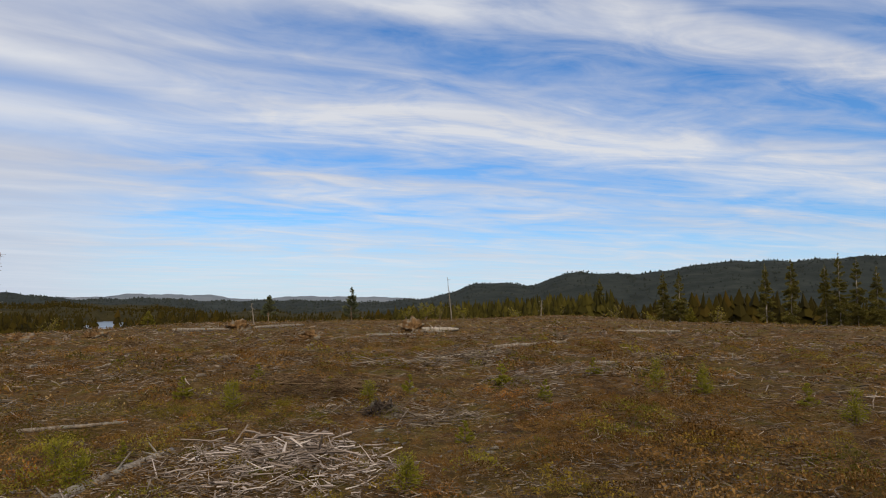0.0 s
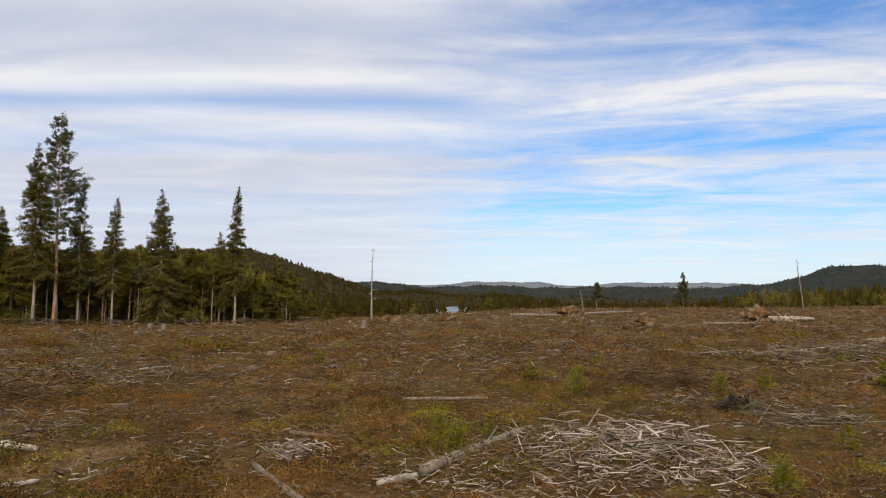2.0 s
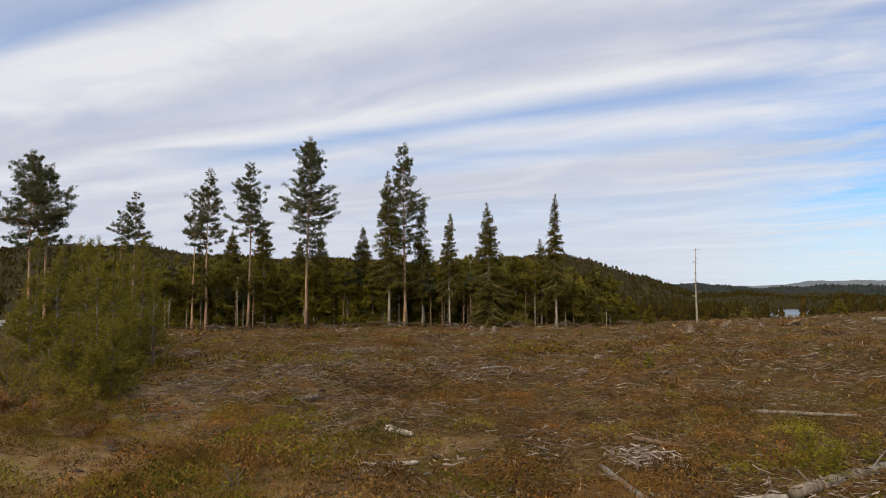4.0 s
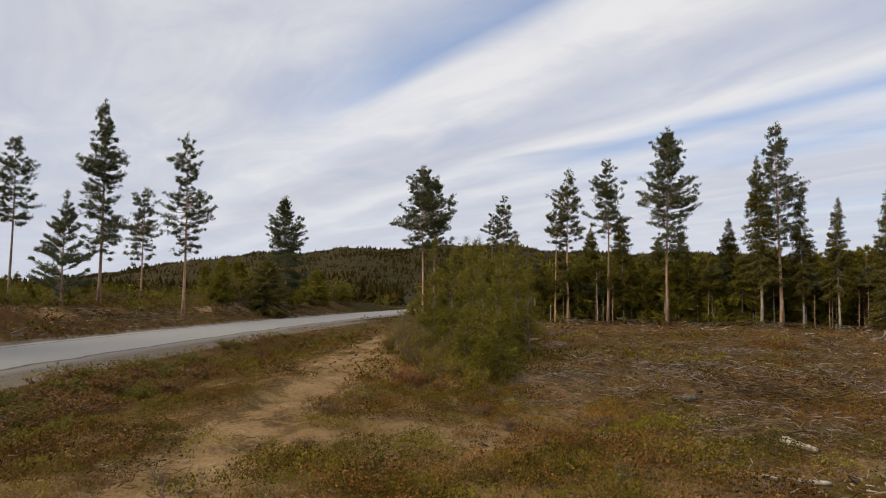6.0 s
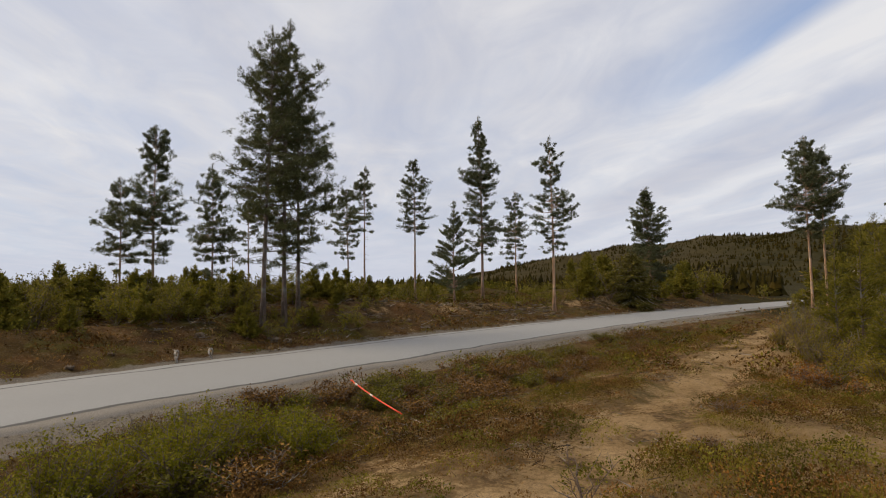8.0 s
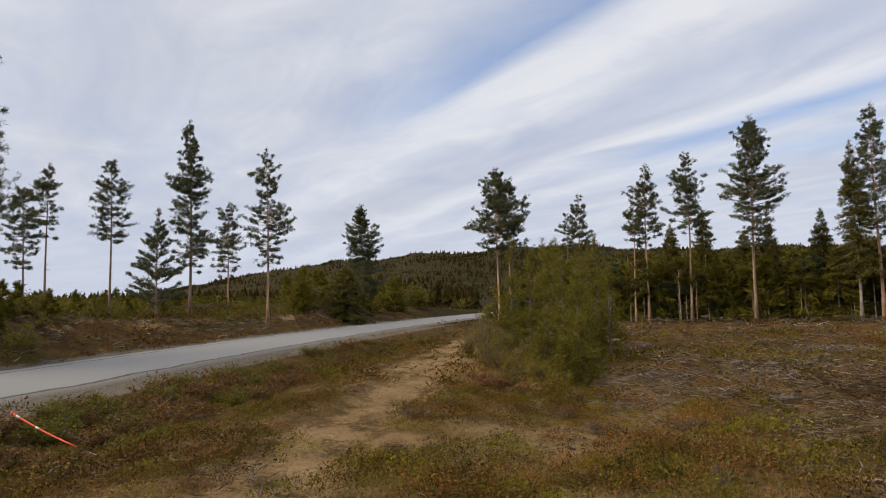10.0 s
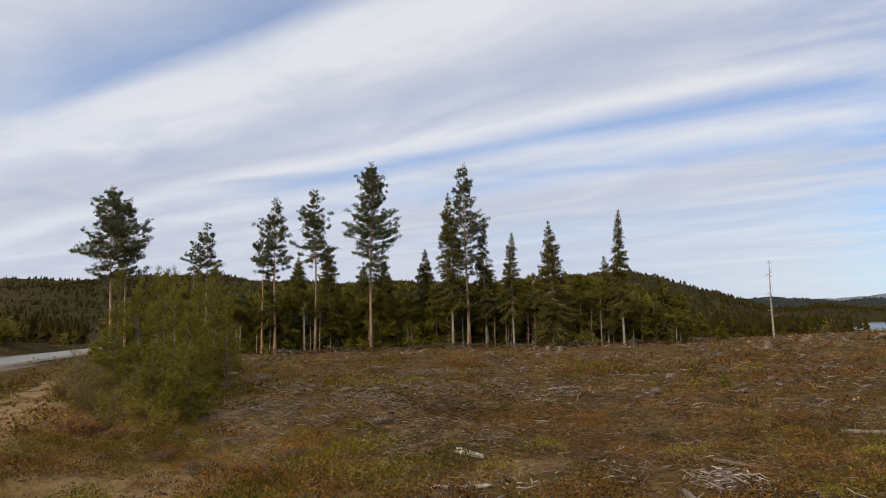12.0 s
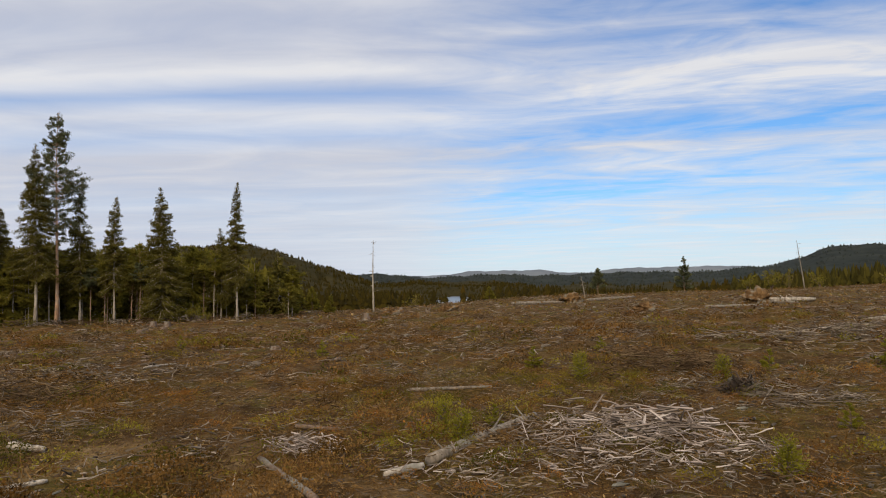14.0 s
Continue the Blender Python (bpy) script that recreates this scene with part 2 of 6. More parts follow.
# pine bark darkened for backlit trunks: their shade is put into the colour
MAT["backlit_bark"] = bark("backlit_bark", (0.055, 0.040, 0.030), (0.120, 0.086, 0.064), (0.200, 0.150, 0.112))
MAT["orange_bark"] = bark("orange_bark", (0.262, 0.145, 0.084), (0.470, 0.280, 0.165), (0.620, 0.430, 0.285))
MAT["spruce_bark"] = bark("spruce_bark", (0.172, 0.142, 0.109), (0.361, 0.305, 0.247), (0.581, 0.515, 0.426))
MAT["dead_wood"] = bark("dead_wood", (0.085, 0.068, 0.05), (0.18, 0.15, 0.118), (0.33, 0.29, 0.24), 14.0)
MAT["bleached_wood"] = bark("bleached_wood", (0.15, 0.125, 0.098), (0.33, 0.29, 0.24), (0.56, 0.51, 0.44), 14.0)
MAT["rotten_wood"] = bark("rotten_wood", (0.07, 0.05, 0.035), (0.14, 0.10, 0.075), (0.23, 0.18, 0.14), 14.0)
MAT["root_soil"] = bark("root_soil", (0.052, 0.028, 0.011), (0.125, 0.070, 0.027), (0.215, 0.132, 0.058), 5.0)


# ---------------------------------------------------------------- mesh helpers
rng = np.random.default_rng(11)


def link_mesh(name, verts, faces, mat, smooth=False, parent=None, label="", slots=None):
    """One mesh object out of arrays: faces is a list of (m, k) index arrays (k corners each)."""
    me = bpy.data.meshes.new(name)
    verts = np.asarray(verts, dtype=np.float32)
    faces = [np.asarray(f, dtype=np.int32) for f in faces if len(f)]
    me.vertices.add(len(verts))
    me.vertices.foreach_set("co", verts.ravel())
    loops = np.concatenate([f.ravel() for f in faces])
    sizes = np.concatenate([np.full(len(f), f.shape[1], dtype=np.int32) for f in faces])
    me.loops.add(len(loops))
    me.loops.foreach_set("vertex_index", loops)
    me.polygons.add(len(sizes))
    me.polygons.foreach_set("loop_start", np.concatenate([[0], np.cumsum(sizes)[:-1]]).astype(np.int32))
    me.polygons.foreach_set("use_smooth", np.full(len(sizes), smooth))
    me.update(calc_edges=True)
    me.validate()
    me.materials.append(mat)
    ob = new(name, me)
    if parent is not None:
        ob.parent = parent
    if label:
        ob["label"] = label
    return ob


def part(name, bm, mat, parent, label="", smooth=True):
    """Links a bmesh as one mesh object under a thing or a part."""
    me = bpy.data.meshes.new(name)
    for f in bm.faces:
        f.smooth = smooth
    bm.to_mesh(me)
    bm.free()
    me.materials.append(mat)
    ob = new(name, me)
    ob.parent = parent
    if label:
        ob["label"] = label
    return ob


def thing(name, at, label, category, group="", turn=0.0):
    """The Empty at the base of a thing made of parts."""
    ob = new(name)
    ob.empty_display_size = 0.2
    ob.matrix_basis = Matrix.Translation(at) @ Matrix.Rotation(turn, 4, "Z")
    return tagged(ob, label, category, group)


def tubes(paths, radii, sides=5):
    """Bent round bars: paths (n, k, 3), radii (n, k). Returns verts, quads and end caps."""
    paths, radii = np.asarray(paths, float), np.asarray(radii, float)
    n, k, _ = paths.shape
    tan = np.gradient(paths, axis=1)
    tan /= np.linalg.norm(tan, axis=2, keepdims=True) + 1e-9
    ref = np.where(np.abs(tan[..., 2:3]) > 0.9, np.array([1.0, 0, 0]), np.array([0, 0, 1.0]))
    e1 = np.cross(tan, ref)
    e1 /= np.linalg.norm(e1, axis=2, keepdims=True) + 1e-9
    e2 = np.cross(tan, e1)
    a = np.arange(sides) * 2 * math.pi / sides
    ring = e1[:, :, None] * np.cos(a)[:, None] + e2[:, :, None] * np.sin(a)[:, None]
    v = paths[:, :, None] + ring * radii[:, :, None, None]
    idx = np.arange(n * k * sides).reshape(n, k, sides)
    nxt = np.roll(idx, -1, axis=2)
    q = np.stack([idx[:, :-1], nxt[:, :-1], nxt[:, 1:], idx[:, 1:]], -1).reshape(-1, 4)
    caps = np.concatenate([idx[:, 0, ::-1], idx[:, -1]])
    return v.reshape(-1, 3), q, caps


def join(*pieces):
    """Joins (verts, [faces...]) pieces into one."""
    vs, groups, base = [], {}, 0
    for v, fs in pieces:
        for f in fs:
            f = np.asarray(f)
            if len(f):
                groups.setdefault(f.shape[1], []).append(f + base)
        vs.append(v)
        base += len(v)
    return np.concatenate(vs), [np.concatenate(g) for g in groups.values()]


def spread(verts, faces, at, yaw, size, tilt=None):
    """Copies of a small template into one joined mesh: at (n, 3), yaw (n), size (n) or (n, 3)."""
    n = len(at)
    c, s = np.cos(yaw), np.sin(yaw)
    size = np.asarray(size, float)
    if size.ndim == 1:
        size = np.repeat(size[:, None], 3, 1)
    v = verts[None] * size[:, None]
    x = v[..., 0] * c[:, None] - v[..., 1] * s[:, None]
    y = v[..., 0] * s[:, None] + v[..., 1] * c[:, None]
    z = v[..., 2]
    if tilt is not None:
        x, z = x + z * tilt[:, :1], z
        y = y + v[..., 2] * tilt[:, 1:2]
    out = np.stack([x, y, z], -1) + at[:, None]
    off = (np.arange(n) * len(verts))[:, None, None]
    return out.reshape(-1, 3), [(f[None] + off).reshape(-1, f.shape[1]) for f in faces]


def step(v, a, b):
    t = np.clip((v - a) / (b - a), 0, 1)
    return t * t * (3 - 2 * t)


def bell(v, c, w):
    return np.exp(-((v - c) / w) ** 2)


WAVES = [(rng.normal(size=2), rng.uniform(0, 6.28)) for _ in range(24)]


def rough_field(x, y, wavelength):
    """Cheap smooth noise, about -1 to 1."""
    out = 0
    for w, ph in WAVES:
        w = w / wavelength * 3.2
        out = out + np.sin(x * w[0] + y * w[1] + ph)
    return out / 5.0


# ---------------------------------------------------------------- the lie of the land
ROAD_AZ = radians(85.1)
RU = np.array([-math.sin(ROAD_AZ), math.cos(ROAD_AZ)])       # along the road
RN = np.array([-RU[1], RU[0]])                               # away from the viewer, across it
ROAD_Z, ROAD_HALF = -0.40, 2.85


def road_mid(u):
    return 13.75 - 0.0021 * np.maximum(u, 0) ** 2


def road_coords(x, y):
    u, n = x * RU[0] + y * RU[1], x * RN[0] + y * RN[1]
    slope = -0.0042 * np.clip(u, 0, 120)
    return u, (n - road_mid(u)) / np.sqrt(1 + slope ** 2)


def path_mid(x):
    """The sandy track: its y over x, and its half width."""
    y = -2.28 - 0.092 * x + 0.14 * np.sin(x * 0.35)
    return y, 0.60 - 0.18 * step(-x, 6, 24)


def land(x, y):
    x, y = np.asarray(x, float), np.asarray(y, float)
    d = np.hypot(x, y) + 1e-6
    az = np.degrees(np.arctan2(-x, y))
    # the clear-cut: nearly flat, a shade lower to the woods, a shade higher to the valley's rim
    fall = -0.0080 * step(az, 18, 42) * (1 - step(az, 84, 96)) + 0.0035 * bell(az, 2, 16) + 0.0095 * bell(az, -10, 7) + 0.006 * bell(az, -28, 14)
    z = fall * np.minimum(d, 120)
    # valley behind the rim
    rim = 72 + 22 * bell(az, -3, 18) - 18 * step(az, 18, 34)
    inval = (1 - step(az, 36, 50)) * step(az, -75, -55)
    z = z - 13.2 * step(d, rim, 470) * inval - 0.9 * step(d, rim, rim + 18) * inval
    # beyond the road
    u, w = road_coords(x, y)
    cut = ROAD_HALF + 2.6 + 0.7 * rough_field(x, y, 7.0)
    beyond = 0.22 * step(w, ROAD_HALF + 0.6, cut) + 0.78 * step(w, cut, cut + 1.5)
    z = z + beyond * (0.75 + 0.020 * np.clip(w - 6, 0, 45)) * (1 - step(u, 55, 90)) + 0.35 * rough_field(x, y, 9) * beyond * (1 - step(d, 60, 100))
    # hills: a wooded ridge half a mile off and higher ones far behind
    e1 = 0.25 + 0.55 * step(az, 16, 27) + 2.25 * step(az, 32.5, 45.5) + 0.45 * bell(az, 47.8, 3.2) - 0.55 * bell(az, 55, 5) + 0.75 * bell(az, 84, 9) - 2.95 * step(az, 98, 121)
    e1 = e1 + 0.10 * np.sin(az * 0.9) + 0.05 * np.sin(az * 2.7 + 1)
    e1 = np.maximum(e1, 0.1) + 0.40 * bell(az, 41, 4.5) + 0.32 * step(az, 33, 40) * (1 - step(az, 110, 120)) + 0.25 * step(az, 48, 56) * (1 - step(az, 80, 92))
    z = z + (d * np.tan(np.radians(e1)) + 8.0 * inval - 3.0) * step(d, 330, 900) * (1 - 0.5 * step(d, 1000, 1700)) * step(az, -70, -50)
    e2 = 0.72 + 0.08 * np.sin(az * 0.55 + 1.0) + 1.55 * step(-az, -1.9, 3.6) - 0.25 * bell(az, -7.5, 1.6) + 0.75 * step(-az, 7.3, 10.5) + 0.85 * step(-az, 15, 25) + 0.06 * np.sin(az * 2.1)
    e2 = e2 * (1 - step(az, 60, 100)) + 0.25 - 0.22 * step(az, 3, 7) * (1 - step(az, 28, 34))
    z = z + np.maximum(d * np.tan(np.radians(e2)) - z, 0) * step(d, 1500, 2700) * (1 - step(d, 2900, 4600)) * step(az, -90, -60)
    # small swells and hummocks
    near = 1 - step(d, 60, 160)
    z = z + near * (0.45 + 0.55 * step(d, 7, 14)) * (0.05 * rough_field(x, y, 5.5) + 0.060 * rough_field(y, x, 1.7) + 0.034 * rough_field(x + 9, y, 0.6))
    z = z + 2.5 * rough_field(x, y, 120) * step(d, 250, 600)
    # the sandy track is worn in, the ditch lies below it, the road bed is level
    py, pw = path_mid(x)
    onpath = (1 - step(np.abs(y - py), pw * 0.7, pw * 1.4)) * step(-x, -14, -2) * (1 - step(-x, 30, 36))
    z = z - 0.10 * onpath
    side = step(w, -11.5, -8.0)
    z = z * (1 - side * (1 - step(w, -1.5, ROAD_HALF + 3))) + side * (1 - step(w, ROAD_HALF + 1.0, ROAD_HALF + 3)) * -0.30
    z = z - 0.38 * bell(w, -6.6, 1.7) * (1 - step(u, 60, 90))
    bed = 1 - step(np.where(w > 0, w + 0.6, -w), ROAD_HALF + 0.9, ROAD_HALF + 2.2)
    bed = bed * (1 - step(np.abs(u), 160, 260))
    z = z * (1 - bed) + (ROAD_Z - 0.06) * bed
    # the lake's basin
    lu, lv = x - LAKE[0], y - LAKE[1]
    la = math.atan2(-LAKE[0], LAKE[1])
    along = -lu * math.sin(la) + lv * math.cos(la)
    side2 = lu * math.cos(la) + lv * math.sin(la)
    basin = 1 - step((along / 150) ** 2 + (side2 / 17) ** 2, 0.9, 1.5)
    return z * (1 - basin) + (LAKE_Z - 0.8) * basin


LAKE_Z = -11.2
LAKE = tuple((way_of(26.95) * 615)[:2])


def spot(az, d):
    p = way_of(az) * d
    return float(p.x), float(p.y)


def drop(x, y, sink=0.0):
    return (x, y, float(land(x, y)) - sink)


# ---------------------------------------------------------------- ground: one sheet to the horizon
def ground_material():
    m, t, b = material("forest_floor", 0.95)
    b.inputs["Specular IOR Level"].default_value = 0.03
    v = object_vec(t)
    mask = t.nodes.new("ShaderNodeAttribute")
    mask.attribute_name = "sand"
    gravel = t.nodes.new("ShaderNodeAttribute")
    gravel.attribute_name = "gravel"
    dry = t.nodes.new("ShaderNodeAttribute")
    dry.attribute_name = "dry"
    wood = t.nodes.new("ShaderNodeAttribute")
    wood.attribute_name = "wooded"
    big = noise_tex(t, v, 0.22, 5, 0.6)
    mid = noise_tex(t, v, 1.3, 5, 0.65)
    fine = noise_tex(t, v, 14.0, 5, 0.7)
    grain = noise_tex(t, v, 70.0, 3, 0.6)
    litter = ramp(t, mid, [(0.30, (0.030, 0.016, 0.006)), (0.45, (0.074, 0.040, 0.014)), (0.56, (0.122, 0.070, 0.027)), (0.70, (0.182, 0.116, 0.052))])
    mossy = ramp(t, big, [(0.46, 0.0), (0.60, 0.65)])
    c = mixc(t, mossy, litter, (0.092, 0.064, 0.012))
    soft = noise_tex(t, v, 0.75, 5, 0.62, 0.4)
    c = mixc(t, ramp(t, soft, [(0.53, 0.0), (0.62, 0.70)]), c, mixc(t, fine, (0.050, 0.044, 0.008), (0.165, 0.138, 0.026)))
    c = mixc(t, ramp(t, soft, [(0.36, 0.7), (0.45, 0.0)]), c, mixc(t, fine, (0.060, 0.027, 0.008), (0.200, 0.096, 0.030)))
    speck = ramp(t, fine, [(0.52, 0.0), (0.68, 0.55)])
    c = mixc(t, speck, c, (0.23, 0.175, 0.11))
    dark = ramp(t, grain, [(0.34, 0.85), (0.55, 0.0)])
    c = mixc(t, dark, c, (0.03, 0.024, 0.017))
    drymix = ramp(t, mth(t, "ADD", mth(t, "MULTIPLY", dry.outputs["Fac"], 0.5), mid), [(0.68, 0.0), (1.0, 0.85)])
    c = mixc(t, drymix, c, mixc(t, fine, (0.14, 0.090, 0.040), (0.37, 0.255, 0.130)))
    sandc = ramp(t, mid, [(0.3, (0.17, 0.112, 0.054)), (0.5, (0.29, 0.194, 0.094)), (0.7, (0.40, 0.282, 0.146))])
    sandc = mixc(t, ramp(t, grain, [(0.35, 0.6), (0.52, 0.0)]), sandc, (0.10, 0.070, 0.042))
    sandc = mixc(t, ramp(t, fine, [(0.36, 0.6), (0.52, 0.0)]), sandc, (0.12, 0.078, 0.042))
    edge = mth(t, "ADD", mask.outputs["Fac"], mth(t, "MULTIPLY", mth(t, "SUBTRACT", mth(t, "ADD", mth(t, "MULTIPLY", mid, 0.6), mth(t, "MULTIPLY", fine, 0.4)), 0.52), 4.2))
    c = mixc(t, ramp(t, edge, [(0.40, 0.0), (0.62, 1.0)]), c, sandc)
    stone = ramp(t, grain, [(0.35, (0.075, 0.062, 0.048)), (0.5, (0.155, 0.135, 0.108)), (0.65, (0.255, 0.228, 0.190))])
    gedge = mth(t, "ADD", gravel.outputs["Fac"], mth(t, "MULTIPLY", mth(t, "SUBTRACT", fine, 0.5), 0.9))
    c = mixc(t, ramp(t, gedge, [(0.42, 0.0), (0.60, 1.0)]), c, stone)
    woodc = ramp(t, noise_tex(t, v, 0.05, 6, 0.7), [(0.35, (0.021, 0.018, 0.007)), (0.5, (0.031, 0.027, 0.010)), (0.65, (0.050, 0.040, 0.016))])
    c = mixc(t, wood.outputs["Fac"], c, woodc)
    # beyond about 1.2 km, aerial haze is painted into the ground as a bluish tint
    far_haze = t.nodes.new("ShaderNodeAttribute")
    far_haze.attribute_name = "far_haze"
    haze_tint = ramp(t, noise_tex(t, v, 0.012, 6, 0.7), [(0.35, (0.019, 0.023, 0.021)), (0.5, (0.026, 0.031, 0.028)), (0.65, (0.036, 0.041, 0.036))])
    c = mixc(t, far_haze.outputs["Fac"], c, haze_tint)
    t.links.new(c, b.inputs["Base Color"])
    bump(t, b, mth(t, "ADD", fine, mth(t, "MULTIPLY", grain, 0.5)), 0.9, 0.05)
    return m


def build_ground():
    n_az = 620
    radii = [0.0, 0.4, 0.8]
    while radii[-1] < 4700:
        radii.append(radii[-1] * (1.025 if radii[-1] < 60 else 1.042) + 0.012)
    radii = np.array(radii[1:])
    a = np.arange(n_az) * 2 * math.pi / n_az
    R, A = np.meshgrid(radii, a, indexing="ij")
    x, y = -np.sin(A) * R, np.cos(A) * R
    z = land(x, y)
    v = np.stack([x, y, z], -1).reshape(-1, 3)
    v = np.concatenate([v, [[0, 0, float(land(0.0, 0.0))]]])
    idx = np.arange(len(radii) * n_az).reshape(len(radii), n_az)
    nx = np.roll(idx, -1, 1)
    quads = np.stack([idx[:-1], nx[:-1], nx[1:], idx[1:]], -1).reshape(-1, 4)
    tris = np.stack([np.full(n_az, len(v) - 1), nx[0], idx[0]], -1)[:, ::-1]
    quads = quads[:, ::-1]
    ob = link_mesh("ground", v, [quads[:, ::-1], tris[:, ::-1]], ground_material(), smooth=True)
    X, Y = v[:, 0], v[:, 1]
    D, AZ = np.hypot(X, Y), np.degrees(np.arctan2(-X, Y))
    py, pw = path_mid(X)
    sand = (0.84 + 0.12 * step(-X, 7, 14)) * (1 - step(np.abs(Y - py), pw * 0.30, pw * 1.7)) * step(-X, -14, -2) * (1 - step(-X, 31, 37))
    u, w = road_coords(X, Y)
    bank = bell(w, ROAD_HALF + 3.9 + 0.7 * rough_field(X, Y, 7.0), 1.5) * step(u, 22, 30) * (1 - step(u, 50, 60)) * np.clip(0.64 + 0.40 * rough_field(X, Y + 4, 4.0), 0, 0.9)
    rutted = 0.46 * bell(Y - py, -1.5, 0.6) * step(-X, -5, 3) * (1 - step(-X, 20, 28))
    gravel = (1 - step(np.where(w > 0, w + 0.95, -w), ROAD_HALF + 1.45, ROAD_HALF + 2.1)) * (1 - step(np.abs(u), 160, 260))
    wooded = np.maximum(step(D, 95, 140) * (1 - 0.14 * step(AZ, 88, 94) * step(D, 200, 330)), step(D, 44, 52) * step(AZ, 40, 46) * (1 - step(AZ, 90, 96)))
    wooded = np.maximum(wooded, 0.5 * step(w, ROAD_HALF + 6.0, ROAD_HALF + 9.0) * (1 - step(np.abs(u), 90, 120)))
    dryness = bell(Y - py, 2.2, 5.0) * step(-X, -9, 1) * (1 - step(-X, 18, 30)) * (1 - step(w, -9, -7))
    for name, vals in (("dry", dryness), ("sand", np.maximum(np.maximum(sand, bank), rutted)), ("gravel", gravel), ("wooded", wooded), ("far_haze", step(D, 1150, 1500))):
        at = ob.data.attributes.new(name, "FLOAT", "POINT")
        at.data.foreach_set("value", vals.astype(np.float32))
    tagged(ob, "brown clear-cut forest floor with heather, moss, sand track and distant wooded hills", "ground", kind="structure")


build_ground()


# ---------------------------------------------------------------- road and lake
def asphalt():
    m, t, b = material("old_asphalt", 0.8)
    v = object_vec(t)
    grain = noise_tex(t, v, 60, 4, 0.7)
    wear = noise_tex(t, v, 0.6, 5, 0.6)
    c = ramp(t, grain, [(0.3, (0.130, 0.131, 0.128)), (0.5, (0.226, 0.228, 0.223)), (0.7, (0.310, 0.312, 0.306))])
    c = mixc(t, ramp(t, wear, [(0.3, 0.15), (0.7, 0.45)]), c, (0.268, 0.270, 0.266))
    at = t.nodes.new("ShaderNodeAttribute")
    at.attribute_name = "lane"
    # tar-filled cracks that run along the wheel tracks
    wob = mth(t, "MULTIPLY", mth(t, "SUBTRACT", noise_tex(t, v, 0.5, 5, 0.6), 0.5), 0.5)
    lane = mth(t, "ADD", at.outputs["Fac"], wob)
    # crumbled edge, sunk into the gravel
    brink = mth(t, "ADD", mth(t, "MULTIPLY", lane, -0.2), mth(t, "MULTIPLY", mth(t, "SUBTRACT", grain, 0.5), 0.10))
    c = mixc(t, ramp(t, brink, [(0.462, 0.0), (0.492, 0.9)]), c, ramp(t, grain, [(0.35, (0.085, 0.072, 0.056)), (0.5, (0.165, 0.145, 0.117)), (0.65, (0.26, 0.235, 0.195))]))
    for place in (-2.36, 1.95):
        k2 = mth(t, "ABSOLUTE", mth(t, "SUBTRACT", lane, place))
        c = mixc(t, ramp(t, k2, [(0.05, 0.85), (0.11, 0.0)]), c, (0.035, 0.034, 0.033))
    t.links.new(c, b.inputs["Base Color"])
    bump(t, b, grain, 0.4, 0.01)
    return m


def build_road():
    us = np.concatenate([np.linspace(-150, 0, 60), np.linspace(0.7, 95, 190)])
    ws = np.array([-ROAD_HALF - 0.10, -ROAD_HALF, -ROAD_HALF + 0.25, -1.4, 0, 1.4, ROAD_HALF - 0.25, ROAD_HALF, ROAD_HALF + 0.10])
    zs = np.array([-0.10, -0.02, 0.0, 0.035, 0.06, 0.035, 0.0, -0.02, -0.10])
    U, W = np.meshgrid(us, ws, indexing="ij")
    ragged = 0.10 * rough_field(U * 1.0, W * 0, 1.3) * (np.abs(W) > ROAD_HALF - 0.3)
    slope = -0.0042 * np.clip(U, 0, 120)
    nn = 1 / np.sqrt(1 + slope ** 2)
    Wd = W + ragged
    x = RU[0] * (U - Wd * slope * nn) + RN[0] * (road_mid(U) + Wd * nn)
    y = RU[1] * (U - Wd * slope * nn) + RN[1] * (road_mid(U) + Wd * nn)
    z = ROAD_Z + np.broadcast_to(zs, U.shape) + 0.005 * rough_field(x, y, 4)
    n = len(ws)
    idx = np.arange(U.size).reshape(U.shape)
    q = np.stack([idx[:-1, :-1], idx[1:, :-1], idx[1:, 1:], idx[:-1, 1:]], -1).reshape(-1, 4)
    ob = link_mesh("road", np.stack([x, y, z], -1).reshape(-1, 3), [q[:, ::-1]], asphalt(), smooth=True)
    at = ob.data.attributes.new("lane", "FLOAT", "POINT")
    at.data.foreach_set("value", W.ravel().astype(np.float32))
    tagged(ob, "pale worn asphalt country road with dark cracked edges", "road", kind="structure")


build_road()


def build_lake():
    m, t, b = material("lake_water", 0.28)
    b.inputs["Base Color"].default_value = (0.06, 0.075, 0.095, 1)
    bump(t, b, noise_tex(t, object_vec(t), 0.7, 3), 0.08, 0.1)
    b.inputs["Specular IOR Level"].default_value = 0.36
    a = np.arange(64) * 2 * math.pi / 64
    la = radians(26.95)
    wob = 1 + 0.06 * np.sin(3 * a) + 0.04 * np.sin(5 * a + 1)
    p, q = 165 * np.cos(a) * wob, 17 * np.sin(a) * wob
    x, y = LAKE[0] - p * math.sin(la) + q * math.cos(la), LAKE[1] + p * math.cos(la) + q * math.sin(la)
    v = np.concatenate([np.stack([x, y, np.full(64, LAKE_Z)], -1), [[LAKE[0], LAKE[1], LAKE_Z]]])
    i = np.arange(64)
    f = np.stack([np.full(64, 64), i, (i + 1) % 64], -1)
    ob = link_mesh("lake_water", v, [f], m)
    tagged(ob, "small pale blue forest lake far down in the valley", "water", kind="structure")


build_lake()


